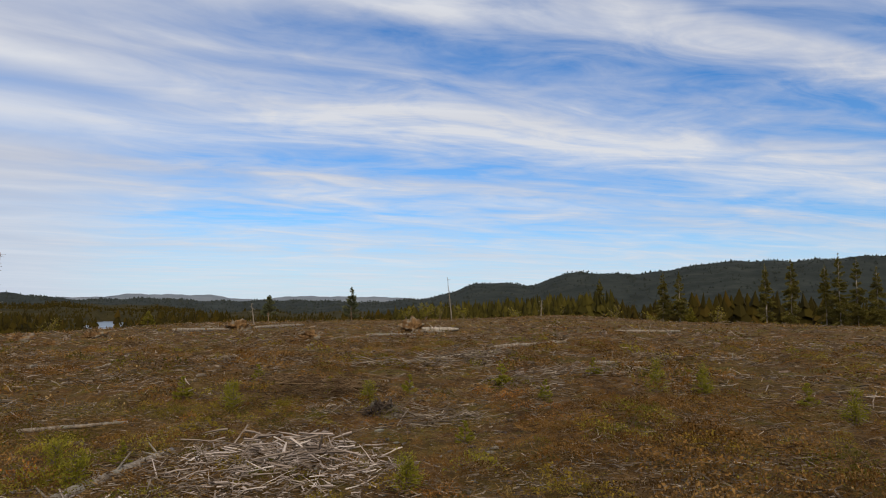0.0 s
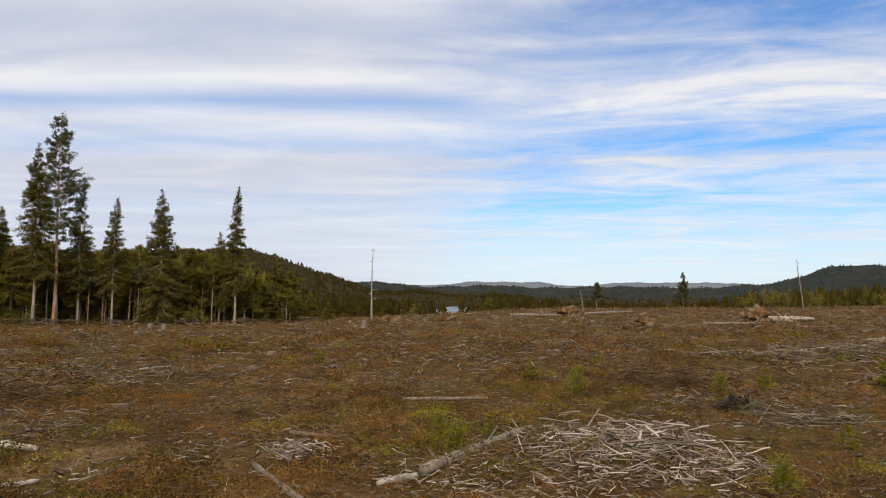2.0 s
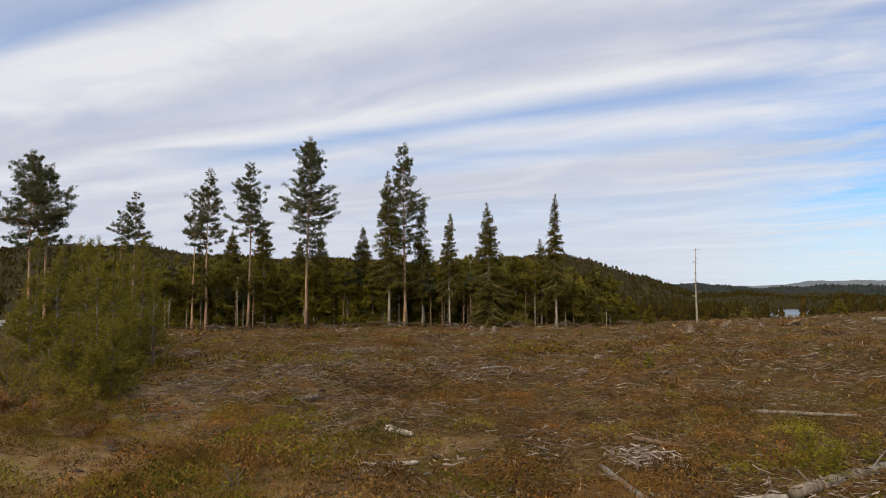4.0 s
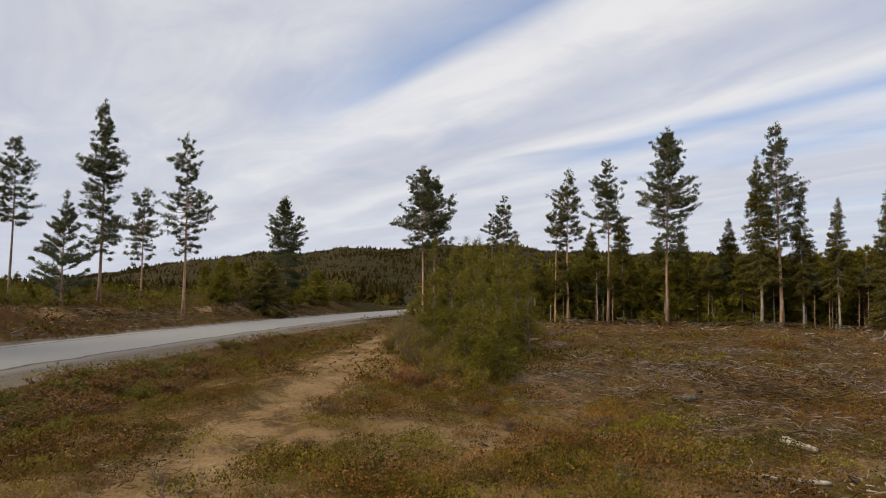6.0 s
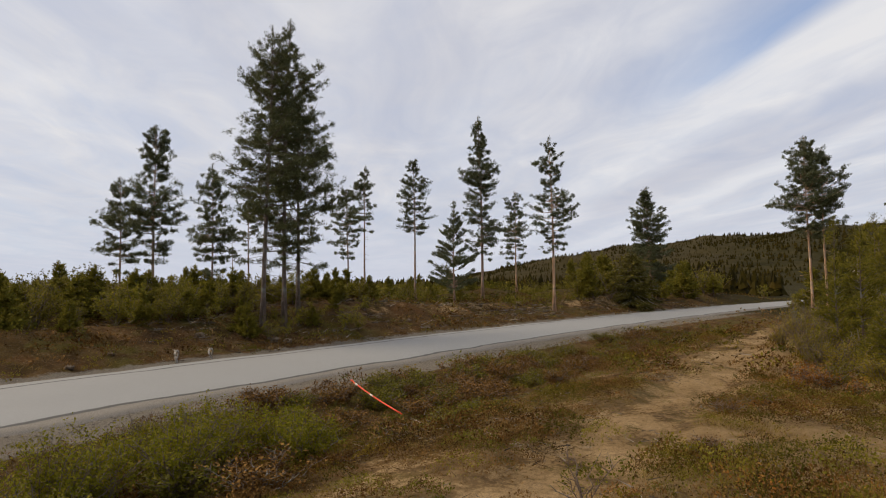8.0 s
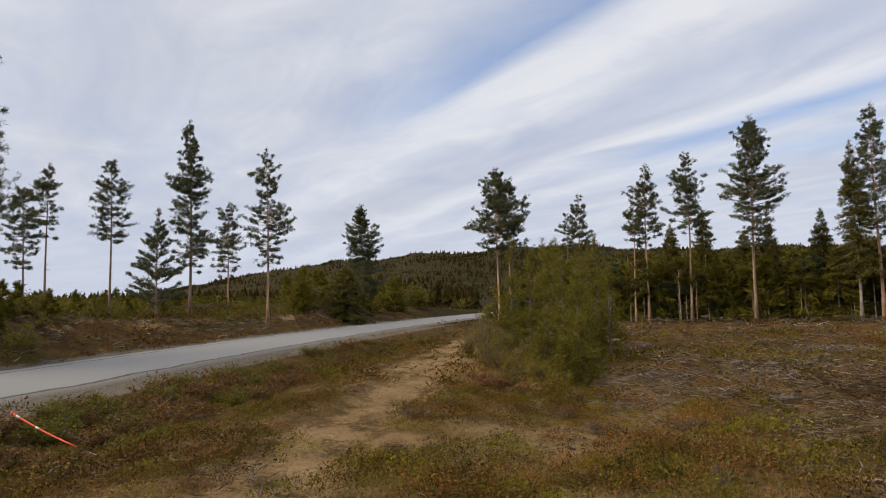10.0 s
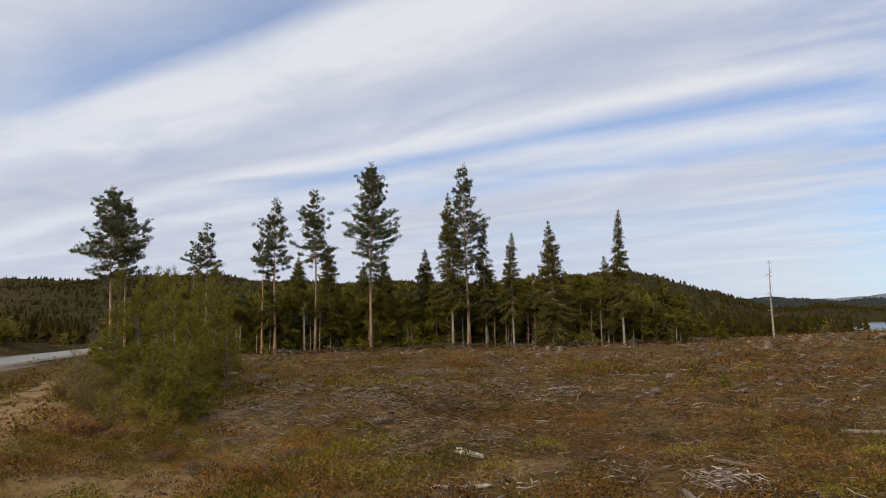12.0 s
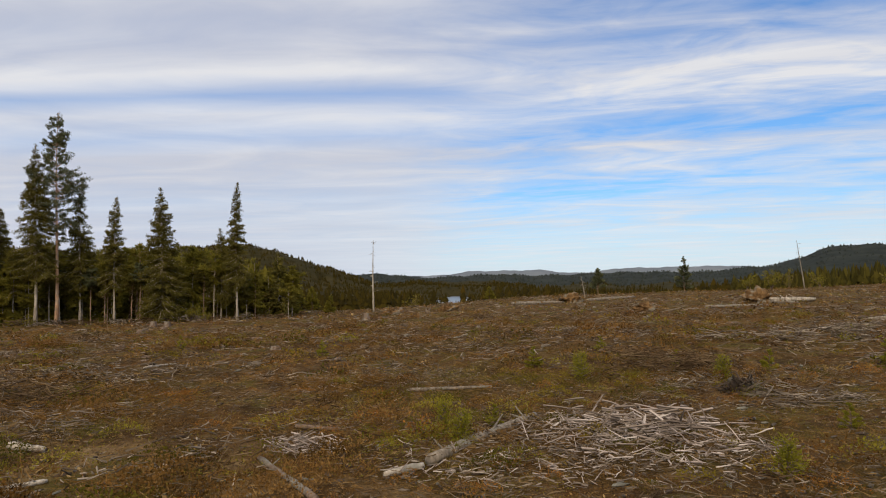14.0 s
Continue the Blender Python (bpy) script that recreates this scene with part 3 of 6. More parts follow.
def far_mountains():
    """Pale mountains beyond everything, seen over the valley; their paleness is haze put into the colour."""
    m, t, b = material("far_mountains", 1.0)
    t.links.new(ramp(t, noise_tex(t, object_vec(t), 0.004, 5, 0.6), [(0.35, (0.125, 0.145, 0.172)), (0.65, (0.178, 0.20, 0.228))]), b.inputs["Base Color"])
    b.inputs["Specular IOR Level"].default_value = 0.0
    az = np.linspace(0, 40, 130)
    el = 0.87 + 0.30 * step(az, 17.2, 19.5) * (1 - step(az, 25.5, 28.0)) + 0.30 * step(az, 1, 5) * (1 - step(az, 13.0, 15.5)) + 0.03 * np.sin(az * 2.3) + 0.02 * np.sin(az * 6.1 + 1)
    el = el - 0.9 * step(az, 29, 40)
    rows = []
    for d, k2 in ((4000, 0.0), (4250, 0.75), (4500, 1.0), (4750, 0.6)):
        x, y = -np.sin(np.radians(az)) * d, np.cos(np.radians(az)) * d
        rows.append(np.stack([x, y, -40 + (40 + EYE + 4500 * np.tan(np.radians(el))) * k2], -1))
    n = len(az)
    idx = np.arange(4 * n).reshape(4, n)
    q = np.stack([idx[:-1, :-1], idx[:-1, 1:], idx[1:, 1:], idx[1:, :-1]], -1).reshape(-1, 4)
    tagged(link_mesh("backdrop", np.concatenate(rows), [q[:, ::-1]], m, smooth=True), "mountains on the far horizon, haze put into their pale blue-grey colour", "backdrop", kind="structure")


far_mountains()


# ---------------------------------------------------------------- trees
def blades(centre, way, length, width, r):
    """Thin pointed needle sprays: one narrow triangle each."""
    n = len(centre)
    side = np.cross(way, r.normal(size=(n, 3)))
    side /= np.linalg.norm(side, axis=1, keepdims=True) + 1e-9
    a = centre - side * width[:, None] * 0.5
    b = centre + side * width[:, None] * 0.5
    tip = centre + way * length[:, None]
    v = np.stack([a, b, tip], 1).reshape(-1, 3)
    return v, np.arange(n * 3).reshape(n, 3)


def trunk_line(h, lean, r, k=9, bow=0.012):
    s = np.linspace(0, 1, k)
    ph = r.uniform(0, 6.28)
    x = lean[0] * s * h + bow * h * np.sin(s * 3.6 + ph) * s
    y = lean[1] * s * h + bow * h * np.cos(s * 3.1 + ph) * s
    return np.stack([x, y, s * h], -1)


def on_line(line, s):
    k = len(line) - 1
    i = np.clip((s * k).astype(int), 0, k - 1)
    f = (s * k - i)[:, None]
    return line[i] * (1 - f) + line[i + 1] * f


def conifer(name, at, h, low, wide, style, seed, label, needles, barkmat, density=1.0, thick=None, lean=(0, 0), dead=0.25, group="", turn=0.0, blade=1.0, sprays=6, limb_sides=3, one_sided=0.0):
    """A pine or spruce: tapered trunk, limbs in loose whorls, thousands of needle sprays."""
    r = np.random.default_rng(seed)
    top = thing({"pine": "pine_tree", "spruce": "spruce_tree", "young": "sapling"}[style] if name in ("pine", "spruce", "young") else name, at, label, "tree", group, turn)
    line = trunk_line(h, lean, r)
    thick = thick or 0.011 * h + 0.02
    wide = wide * {"pine": 1.6, "spruce": 1.28, "young": 1.1}[style]
    s = np.linspace(0, 1, len(line))
    rad = 0.68 * thick * (1 - 0.93 * s) * (1 + 0.5 * np.exp(-s * 30))
    tv, tq, tcap = tubes(line[None] - np.array([0, 0, 0.08]), rad[None], 9)
    pieces = [(tv, [tq, tcap])]
    # limbs
    nb = int((170 if style == "spruce" else 96) * density * ((h * (1 - low) / 5.5) if style == "pine" else 1.0))
    nb = max(int(nb * (0.98 if style == "pine" else 1.0)), 26)
    f = np.sort(r.uniform(0, 1, nb))
    if style == "pine":
        tiers = max(h * (1 - low) / 0.42, 8)
        f = f ** 0.8
        f = 0.965 * np.round(f * tiers) / tiers + r.normal(0, 0.24, nb) / tiers
    if style == "young":
        f = np.round(f * nb / 5.0) / (nb / 5.0) + r.normal(0, 0.010, nb)
    f = np.clip(f, 0.0, 0.985)
    hs = low + (1 - low) * f
    ang = r.uniform(0, 2 * math.pi, nb)
    if style == "spruce":
        length = wide * (1.0 - f) ** 0.95 * 1.12 * r.uniform(0.55, 1.1, nb) * (0.85 + 0.15 * step(f, 0, 0.2)) + 0.06
        pitch = np.radians(-12 + 50 * f ** 2 - 14 * (1 - f)) + r.normal(0, 0.12, nb)
        curl = 0.25 * length
    elif style == "young":
        length = wide * (1.0 - f) ** 0.95 * r.uniform(0.75, 1.1, nb) + 0.05
        pitch = np.radians(4 + 40 * f) + r.normal(0, 0.10, nb)
        curl = 0.15 * length
    else:
        dome = np.maximum(1.0 - f ** 1.6, 0.0) ** 0.85 * (0.52 + 0.48 * step(f, 0.0, 0.30))
        whorl = 0.85 + 0.16 * np.sin(f * 17 + seed) + 0.14 * np.sin(ang * 2 + f * 11 + seed)
        length = wide * dome * whorl * r.uniform(0.35, 1.12, nb) + 0.08
        pitch = np.radians(-14 + 60 * f ** 1.2) + r.normal(0, 0.13, nb)
        curl = 0.27 * length
    length *= 1 + one_sided * np.cos(ang)
    p0 = on_line(line, hs)
    out = np.stack([np.cos(ang) * np.cos(pitch), np.sin(ang) * np.cos(pitch), np.sin(pitch)], -1)
    q = np.linspace(0, 1, 4)
    paths = p0[:, None] + out[:, None] * (length[:, None] * q)[..., None]
    paths[..., 2] += (curl[:, None] * (q ** 2)) * (1 if style != "spruce" else 0.6) - (0.0 if style != "spruce" else 1) * curl[:, None] * q * 0.7
    paths[:, 1:3] += r.normal(0, 0.04, (nb, 2, 3)) * length[:, None, None]
    br = np.clip(0.014 * length + 0.006, 0.006, 0.06)[:, None] * (1 - 0.8 * q)
    lv, lq, lcap = tubes(paths, br, limb_sides)
    pieces.append((lv, [lq]))
    # dead twigs on the bare part of the trunk
    nd_ = int(dead * 46)
    if nd_:
        hd = r.uniform(low * 0.25, low + 0.12, nd_)
        ad = r.uniform(0, 2 * math.pi, nd_)
        ld = r.uniform(0.12, 0.5, nd_) * wide * 0.7
        od = np.stack([np.cos(ad), np.sin(ad), r.uniform(-0.5, 0.1, nd_)], -1)
        pd = on_line(line, hd)[:, None] + od[:, None] * (ld[:, None] * q)[..., None]
        dv, dq, dcap = tubes(pd, np.full((nd_, 4), 0.012) * (1 - 0.7 * q), 3)
        pieces.append((dv, [dq]))
    v, fs = join(*pieces)
    link_mesh("trunk", v, fs, barkmat, smooth=True, parent=top)
    # needle sprays along the limbs
    per = np.maximum((length * (26 if style == "spruce" else 34 if style == "pine" else 24) * (1.25 if style == "young" else 1.0)), 4).astype(int)
    which = np.repeat(np.arange(nb), per)
    n = len(which)
    start = 0.12 if style == "spruce" else (0.2 if style == "young" else 0.30)
    t = start + (1.05 - start) * r.uniform(0, 1, n) ** (0.8 if style == "pine" else 0.9)
    side = r.normal(0, 0.8, n)
    if style == "pine" and sprays >= 6:      # needles gather in pads near the ends of the twigs
        pads = np.clip((length * 4).astype(int) + 1, 2, 8)
        pick = (r.uniform(0, 1, n) * pads[which]).astype(int)
        t = r.uniform(0.42, 1.04, (nb, 8))[which, pick] + r.normal(0, 0.045, n)
        side = r.normal(0, 1.0, (nb, 8))[which, pick] + r.normal(0, 0.34, n)
    kk = np.clip(t * 3, 0, 2.999)
    i = kk.astype(int)
    base = paths[which, i] * (1 - (kk - i))[:, None] + paths[which, i + 1] * (kk - i)[:, None]
    spread_w = {"spruce": 0.16, "pine": 0.25, "young": 0.13}[style] * np.minimum(length[which], 1.2) * (0.35 + t * 0.7)
    flat = np.stack([-np.sin(ang), np.cos(ang), np.zeros(nb)], -1)[which]
    tuft = base + flat * (side * spread_w)[:, None] + r.normal(0, 1, (n, 3)) * spread_w[:, None] * np.array([0.22, 0.22, 0.16 if style != "pine" else 0.17])
    if style == "spruce":
        tuft[:, 2] -= np.abs(r.normal(0, 0.10, n)) * (1 - t * 0.4)
    nbld = sprays if style != "pine" or sprays < 6 else int(sprays * 1.8)
    c = np.repeat(tuft, nbld, 0)
    w = r.normal(0, 0.8 if style == "pine" else 0.55, (n * nbld, 3)) + np.repeat(out[which], nbld, 0) * (0.8 if style == "pine" else 1.1) + np.array([0, 0, 0.5 if style == "pine" else (0.15 if style == "young" else -0.3)])
    w /= np.linalg.norm(w, axis=1, keepdims=True)
    bl = r.uniform(0.10, 0.20, n * nbld) * blade * (1.0 if style != "spruce" else 0.9)
    bw = r.uniform(0.030, 0.052, n * nbld) * blade
    if style == "spruce" and sprays > 6:
        bl, bw = bl * 0.75, bw * 0.8
    if style == "pine" and sprays >= 6:
        bl, bw = bl * 0.72, bw * 0.62
    c = c + r.normal(0, 0.035, c.shape)
    small = np.clip(0.45 + 0.9 * np.repeat(length[which], nbld), 0.45, 1.0) * np.clip(np.repeat((1 - f)[which], nbld) * 9, 0.40, 1.0)
    bv, bf = blades(c, w, bl * small, bw * small ** 0.5, r)
    # leader
    tipn = 22
    tc_ = line[-1] + np.stack([r.normal(0, 0.015, tipn), r.normal(0, 0.015, tipn), r.uniform(-0.45, -0.12, tipn)], -1)
    tw = np.stack([r.normal(0, 0.5, tipn), r.normal(0, 0.5, tipn), np.full(tipn, 0.9)], -1)
    tw /= np.linalg.norm(tw, axis=1, keepdims=True)
    v2, f2 = blades(tc_, tw, r.uniform(0.08, 0.16, tipn), np.full(tipn, 0.03), r)
    v, fs = join((bv, [bf]), (v2, [f2]))
    link_mesh("crown", v, fs, needles, parent=top)
    return top


def stand(az, d, el_top, el_crown, wide, style="pine", seed=None, **kw):
    """A tree at a bearing and distance whose top stands at a given angle above the eye's level."""
    x, y = spot(az, d)
    z = float(land(x, y))
    h = EYE + d * math.tan(radians(el_top - 0.12)) - z
    low = (EYE + d * math.tan(radians(el_crown)) - z) / h
    seed = int(az * 10) + 1000 if seed is None else seed
    mats = {"pine": ("pine_needles", "pine_bark"), "spruce": ("spruce_needles", "spruce_bark"), "young": ("pine_needles", "pine_bark")}[style]
    barkmat, needles = MAT[kw.pop("barkmat", mats[1])], MAT[kw.pop("needles", mats[0])]
    return conifer(style, (x, y, z), h, min(max(low, 0.04), 0.85), wide, style, seed, kw.pop("label"), needles, barkmat, **kw)


PINE = "tall scots pine with bare trunk standing along the clear-cut"
RPINE = "slender scots pine on the open slope beyond the road"
SPRUCE = "narrow dark spruce at the edge of the clear-cut"
# beyond the road
stand(129.9, 26, 21.2, 2.6, 1.5, lean=(-0.019, 0.024), label="tall old scots pine with a long ragged crown beside the road", blade=0.85, density=1.0, dead=1.0, thick=0.15, seed=1, barkmat="backlit_bark", needles="old_needles")
stand(128.2, 27, 22.2, 2.2, 1.6, lean=(-0.012, 0.015), label="tall old scots pine with a broad ragged crown beside the road", blade=0.9, density=1.0, dead=1.0, thick=0.15, seed=2, barkmat="backlit_bark", needles="old_needles")
stand(127.1, 28, 17.6, 1.6, 1.5, lean=(-0.012, 0.015), label="scots pine behind two taller pines beside the road", density=1.0, dead=0.8, seed=3, barkmat="backlit_bark", needles="old_needles")
for az, d, top, crown, wide, dens in ((133.9, 40, 10.4, 1.0, 1.2, 1.3), (132.4, 62, 5.5, 2.6, 1.0, 0.8), (131.1, 52, 8.8, 3.4, 0.9, 0.9),
                                      (138.2, 34, 13.3, 2.6, 1.25, 1.3), (140.6, 37, 9.0, 1.6, 1.2, 1.1), (123.0, 50, 8.7, 2.7, 1.3, 1.0),
                                      (121.6, 47, 10.5, 5.0, 1.05, 0.9), (117.35, 46, 11.1, 4.6, 1.15, 1.2), (111.6, 46, 14.6, 2.4, 1.3, 1.4),
                                      (108.7, 52, 8.2, 2.0, 1.25, 1.0), (105.6, 45, 12.7, 2.6, 1.25, 1.0)):
    stand(az, d, top, crown, 0.86 * wide, label=RPINE, density=dens * 1.15, group="pines beyond the road", barkmat="orange_bark" if az < 110 else "pine_bark")
stand(97.7, 58, 8.1, -0.2, 1.5, label="leaning bushy scots pine beside the road bend", density=2.2, lean=(-0.03, -0.02), group="pines beyond the road")
stand(99.2, 53, 2.9, -1.3, 1.9, "spruce", label="broad dark spruce with low branches beside the road bend", density=1.6)
stand(114.0, 40, 7.6, -0.4, 1.5, "young", label="young bushy pine on the bank beyond the road", density=1.1)
# around the clear-cut
for az, d, top, crown, wide, dens, bk in ((86.2, 48, 11.0, 3.4, 1.55, 1.6, "orange_bark"), (85.2, 50, 9.8, 3.2, 1.45, 1.3, "orange_bark"), (80.3, 56, 6.8, 3.4, 0.85, 0.9, "pine_bark"), (79.4, 52, 8.5, 3.2, 0.88, 1.0, "orange_bark"),
                                          (75.0, 46, 7.3, 3.9, 0.85, 0.9, "orange_bark"), (73.95, 46, 10.6, 3.6, 1.15, 1.1, "orange_bark"), (70.7, 46, 11.3, 4.6, 1.1, 1.25, "pine_bark"),
                                          (66.05, 45.5, 13.6, 3.6, 1.6, 1.55, "pine_bark"), (57.8, 46, 13.4, 3.8, 1.15, 1.2, "orange_bark")):
    stand(az, d, top, crown, 0.92 * wide, label=PINE, density=dens * 1.15, group="pines along the clear-cut", barkmat=bk)
EDGE_SPRUCES = ((61.5, 49, 6.2, 2.0, 0.75, 0.9), (59.15, 46, 11.0, 1.4, 1.15, 1.5), (56.3, 47, 8.5, 0.6, 0.85, 1.2), (54.0, 46, 7.4, 0.4, 0.8, 1.1),
                (50.65, 45.5, 8.3, -1.6, 1.3, 1.6), (46.25, 47, 5.1, -0.6, 0.8, 1.1), (45.0, 45.5, 8.9, 0.4, 0.75, 1.4), (69.5, 52, 6.6, 1.5, 1.0, 1.3),
                (72.1, 54, 5.7, 1.0, 1.0, 1.2), (66.8, 55, 4.8, 0.4, 1.0, 1.2), (64.8, 52, 5.2, 0.4, 0.9, 1.2), (47.7, 49, 3.4, 0.0, 0.7, 1.0))
FAR_SPRUCES = ((-30.4, 108, 4.7, -0.5, 1.3, 0.9), (-31.5, 110, 4.3, -0.5, 1.3, 0.9), (-25.5, 112, 4.0, -0.4, 1.2, 0.9), (-27.2, 104, 4.3, -0.4, 1.3, 0.9),
                (-19.2, 118, 3.5, -0.2, 1.3, 0.9), (-17.9, 120, 3.4, -0.2, 1.2, 0.9), (-12.9, 130, 2.9, 0.2, 1.2, 0.9), (-29.5, 112, 3.9, -0.5, 1.2, 0.9),
                (-32.7, 106, 3.6, -0.5, 1.2, 0.9))
for az, d, top, crown, wide, dens in EDGE_SPRUCES:
    stand(az, d, top, crown, wide, "spruce", label=SPRUCE, density=dens * 1.35, sprays=9, group="spruces along the clear-cut")
for az, d, top, crown, wide, dens in FAR_SPRUCES:
    stand(az, d, top, crown, wide, "spruce", label="dark spruce far across the clear-cut", density=dens * 0.75, group="spruces across the clear-cut", blade=1.9)
for az, d, top in ((8.1, 92, 2.1), (14.9, 98, 1.35)):
    stand(az, d, top, -0.5, 1.05, "young", label="lone young pine standing on the rim of the clear-cut", density=0.7, blade=1.7, group="lone pines on the rim")


# woods behind the edge of the clear-cut: a few trees built once, then planted again and again
def plant_woods():
    r = np.random.default_rng(5)
    protos = []
    for i in range(7):
        style = "spruce" if i % 3 else "pine"
        h = 7.0
        p = conifer("slim_spruce" if style == "spruce" else "slim_pine", (0, 0, 0), h, (0.22, 0.42, 0.34)[i % 3] if style == "spruce" else 0.58, 0.95, style, 300 + i, "slim conifer in the dark woods behind the clear-cut",
                    MAT["spruce_needles" if i % 3 == 1 else "wood_shade"], MAT["spruce_bark" if i % 2 else "pine_bark"], density=0.40, dead=0.5, sprays=3, limb_sides=3,
                    group="woods behind the clear-cut", blade=2.6, thick=0.075)
        protos.append(p)
    placed, tries = [], 0
    while len(placed) < 285 and tries < 6000:
        tries += 1
        az = r.uniform(40.5, 90)
        d = 46.2 + 62 * r.uniform(0, 1) ** 2.0
        if az > 78:
            d = 58 + 50 * r.uniform()
        x, y = spot(az, d)
        u, w = road_coords(x, y)
        if w > -9 and u < 110:
            continue
        if any((x - a) ** 2 + (y - b) ** 2 < 2.0 for a, b in placed):
            continue
        placed.append((x, y))
        hgt = d * math.tan(radians(r.uniform(1.6, 3.6))) + 2.1
        if az < 46:
            hgt = d * math.tan(radians(r.uniform(0.2, 1.8))) + 2.1
        p = protos[r.integers(7)]
        k2 = hgt / 7.0
        m = Matrix.Translation(drop(x, y, 0.05)) @ Matrix.Rotation(r.uniform(0, 6.28), 4, "Z") @ Matrix.Diagonal((k2 ** 0.6, k2 ** 0.6, k2, 1))
        if len(placed) <= 7:
            protos[len(placed) - 1].matrix_basis = m
        else:
            c = copy_thing(p, Matrix.Identity(4))
            c.matrix_basis = m


plant_woods()


def plant_understorey():
    """Young spruces with branches to the ground that fill the edge of the woods."""
    r = np.random.default_rng(15)
    protos = [conifer("young_spruce", (0, 0, 0), 3.0, 0.04, 0.62, "spruce" if i % 2 else "young", 340 + i, "young spruce with low branches at the edge of the woods",
                      MAT[("wood_shade", "thicket_spruce", "wood_shade", "spruce_needles", "thicket_spruce")[i]], MAT["spruce_bark"], density=0.40, dead=0.0, sprays=3, group="young spruces at the wood's edge", blade=2.6, thick=0.05) for i in range(5)]
    for i in range(290):
        az = r.uniform(41, 79) if i < 140 else r.uniform(78, 91) if i < 220 else r.uniform(56, 79)
        d = 46.8 + 11 * r.uniform() ** 1.2 + (3 + 22 * r.uniform() if az > 78 else 0)
        x, y = spot(az, d)
        u, w = road_coords(x, y)
        if w > -8:
            continue
        k2 = r.uniform(0.55, 1.7) * (1.0 if az < 79 else 1.35)
        m = Matrix.Translation(drop(x, y, 0.05)) @ Matrix.Rotation(r.uniform(0, 6.28), 4, "Z") @ Matrix.Diagonal((k2 ** 0.7, k2 ** 0.7, k2, 1))
        if i < 5:
            protos[i].matrix_basis = m
        else:
            copy_thing(protos[r.integers(5)], Matrix.Identity(4)).matrix_basis = m


plant_understorey()


def edge_stems():
    """Slender bare stems with a small high crown that stand along the front of the woods."""
    r = np.random.default_rng(33)
    protos = [conifer("slender_pine", (0, 0, 0), 6.0, 0.66, 0.55, "pine", 360 + i, "slender bare-stemmed conifer at the front of the woods", MAT["spruce_needles" if i % 2 else "pine_needles"],
                      MAT["spruce_bark" if i < 2 else "pine_bark"], density=0.9, dead=0.9, sprays=4, group="slender stems along the woods", blade=2.0, thick=0.066) for i in range(4)]
    spots = [(az + r.normal(0, 0.25), 45.6 + 3.2 * r.uniform() ** 1.4) for az in np.sort(r.uniform(43.6, 79.0, 30))]
    for i, (az, d) in enumerate(spots):
        hgt = d * math.tan(radians(r.uniform(0.9, 3.0) - (1.2 if az < 47 else 0))) + 1.9
        k2 = hgt / 6.0
        m = Matrix.Translation(drop(*spot(az, d), 0.05)) @ Matrix.Rotation(r.uniform(0, 6.28), 4, "Z") @ Matrix.Diagonal((k2 ** 0.4, k2 ** 0.4, k2, 1))
        if i < 4:
            protos[i].matrix_basis = m
        else:
            copy_thing(protos[r.integers(4)], Matrix.Identity(4)).matrix_basis = m


edge_stems()


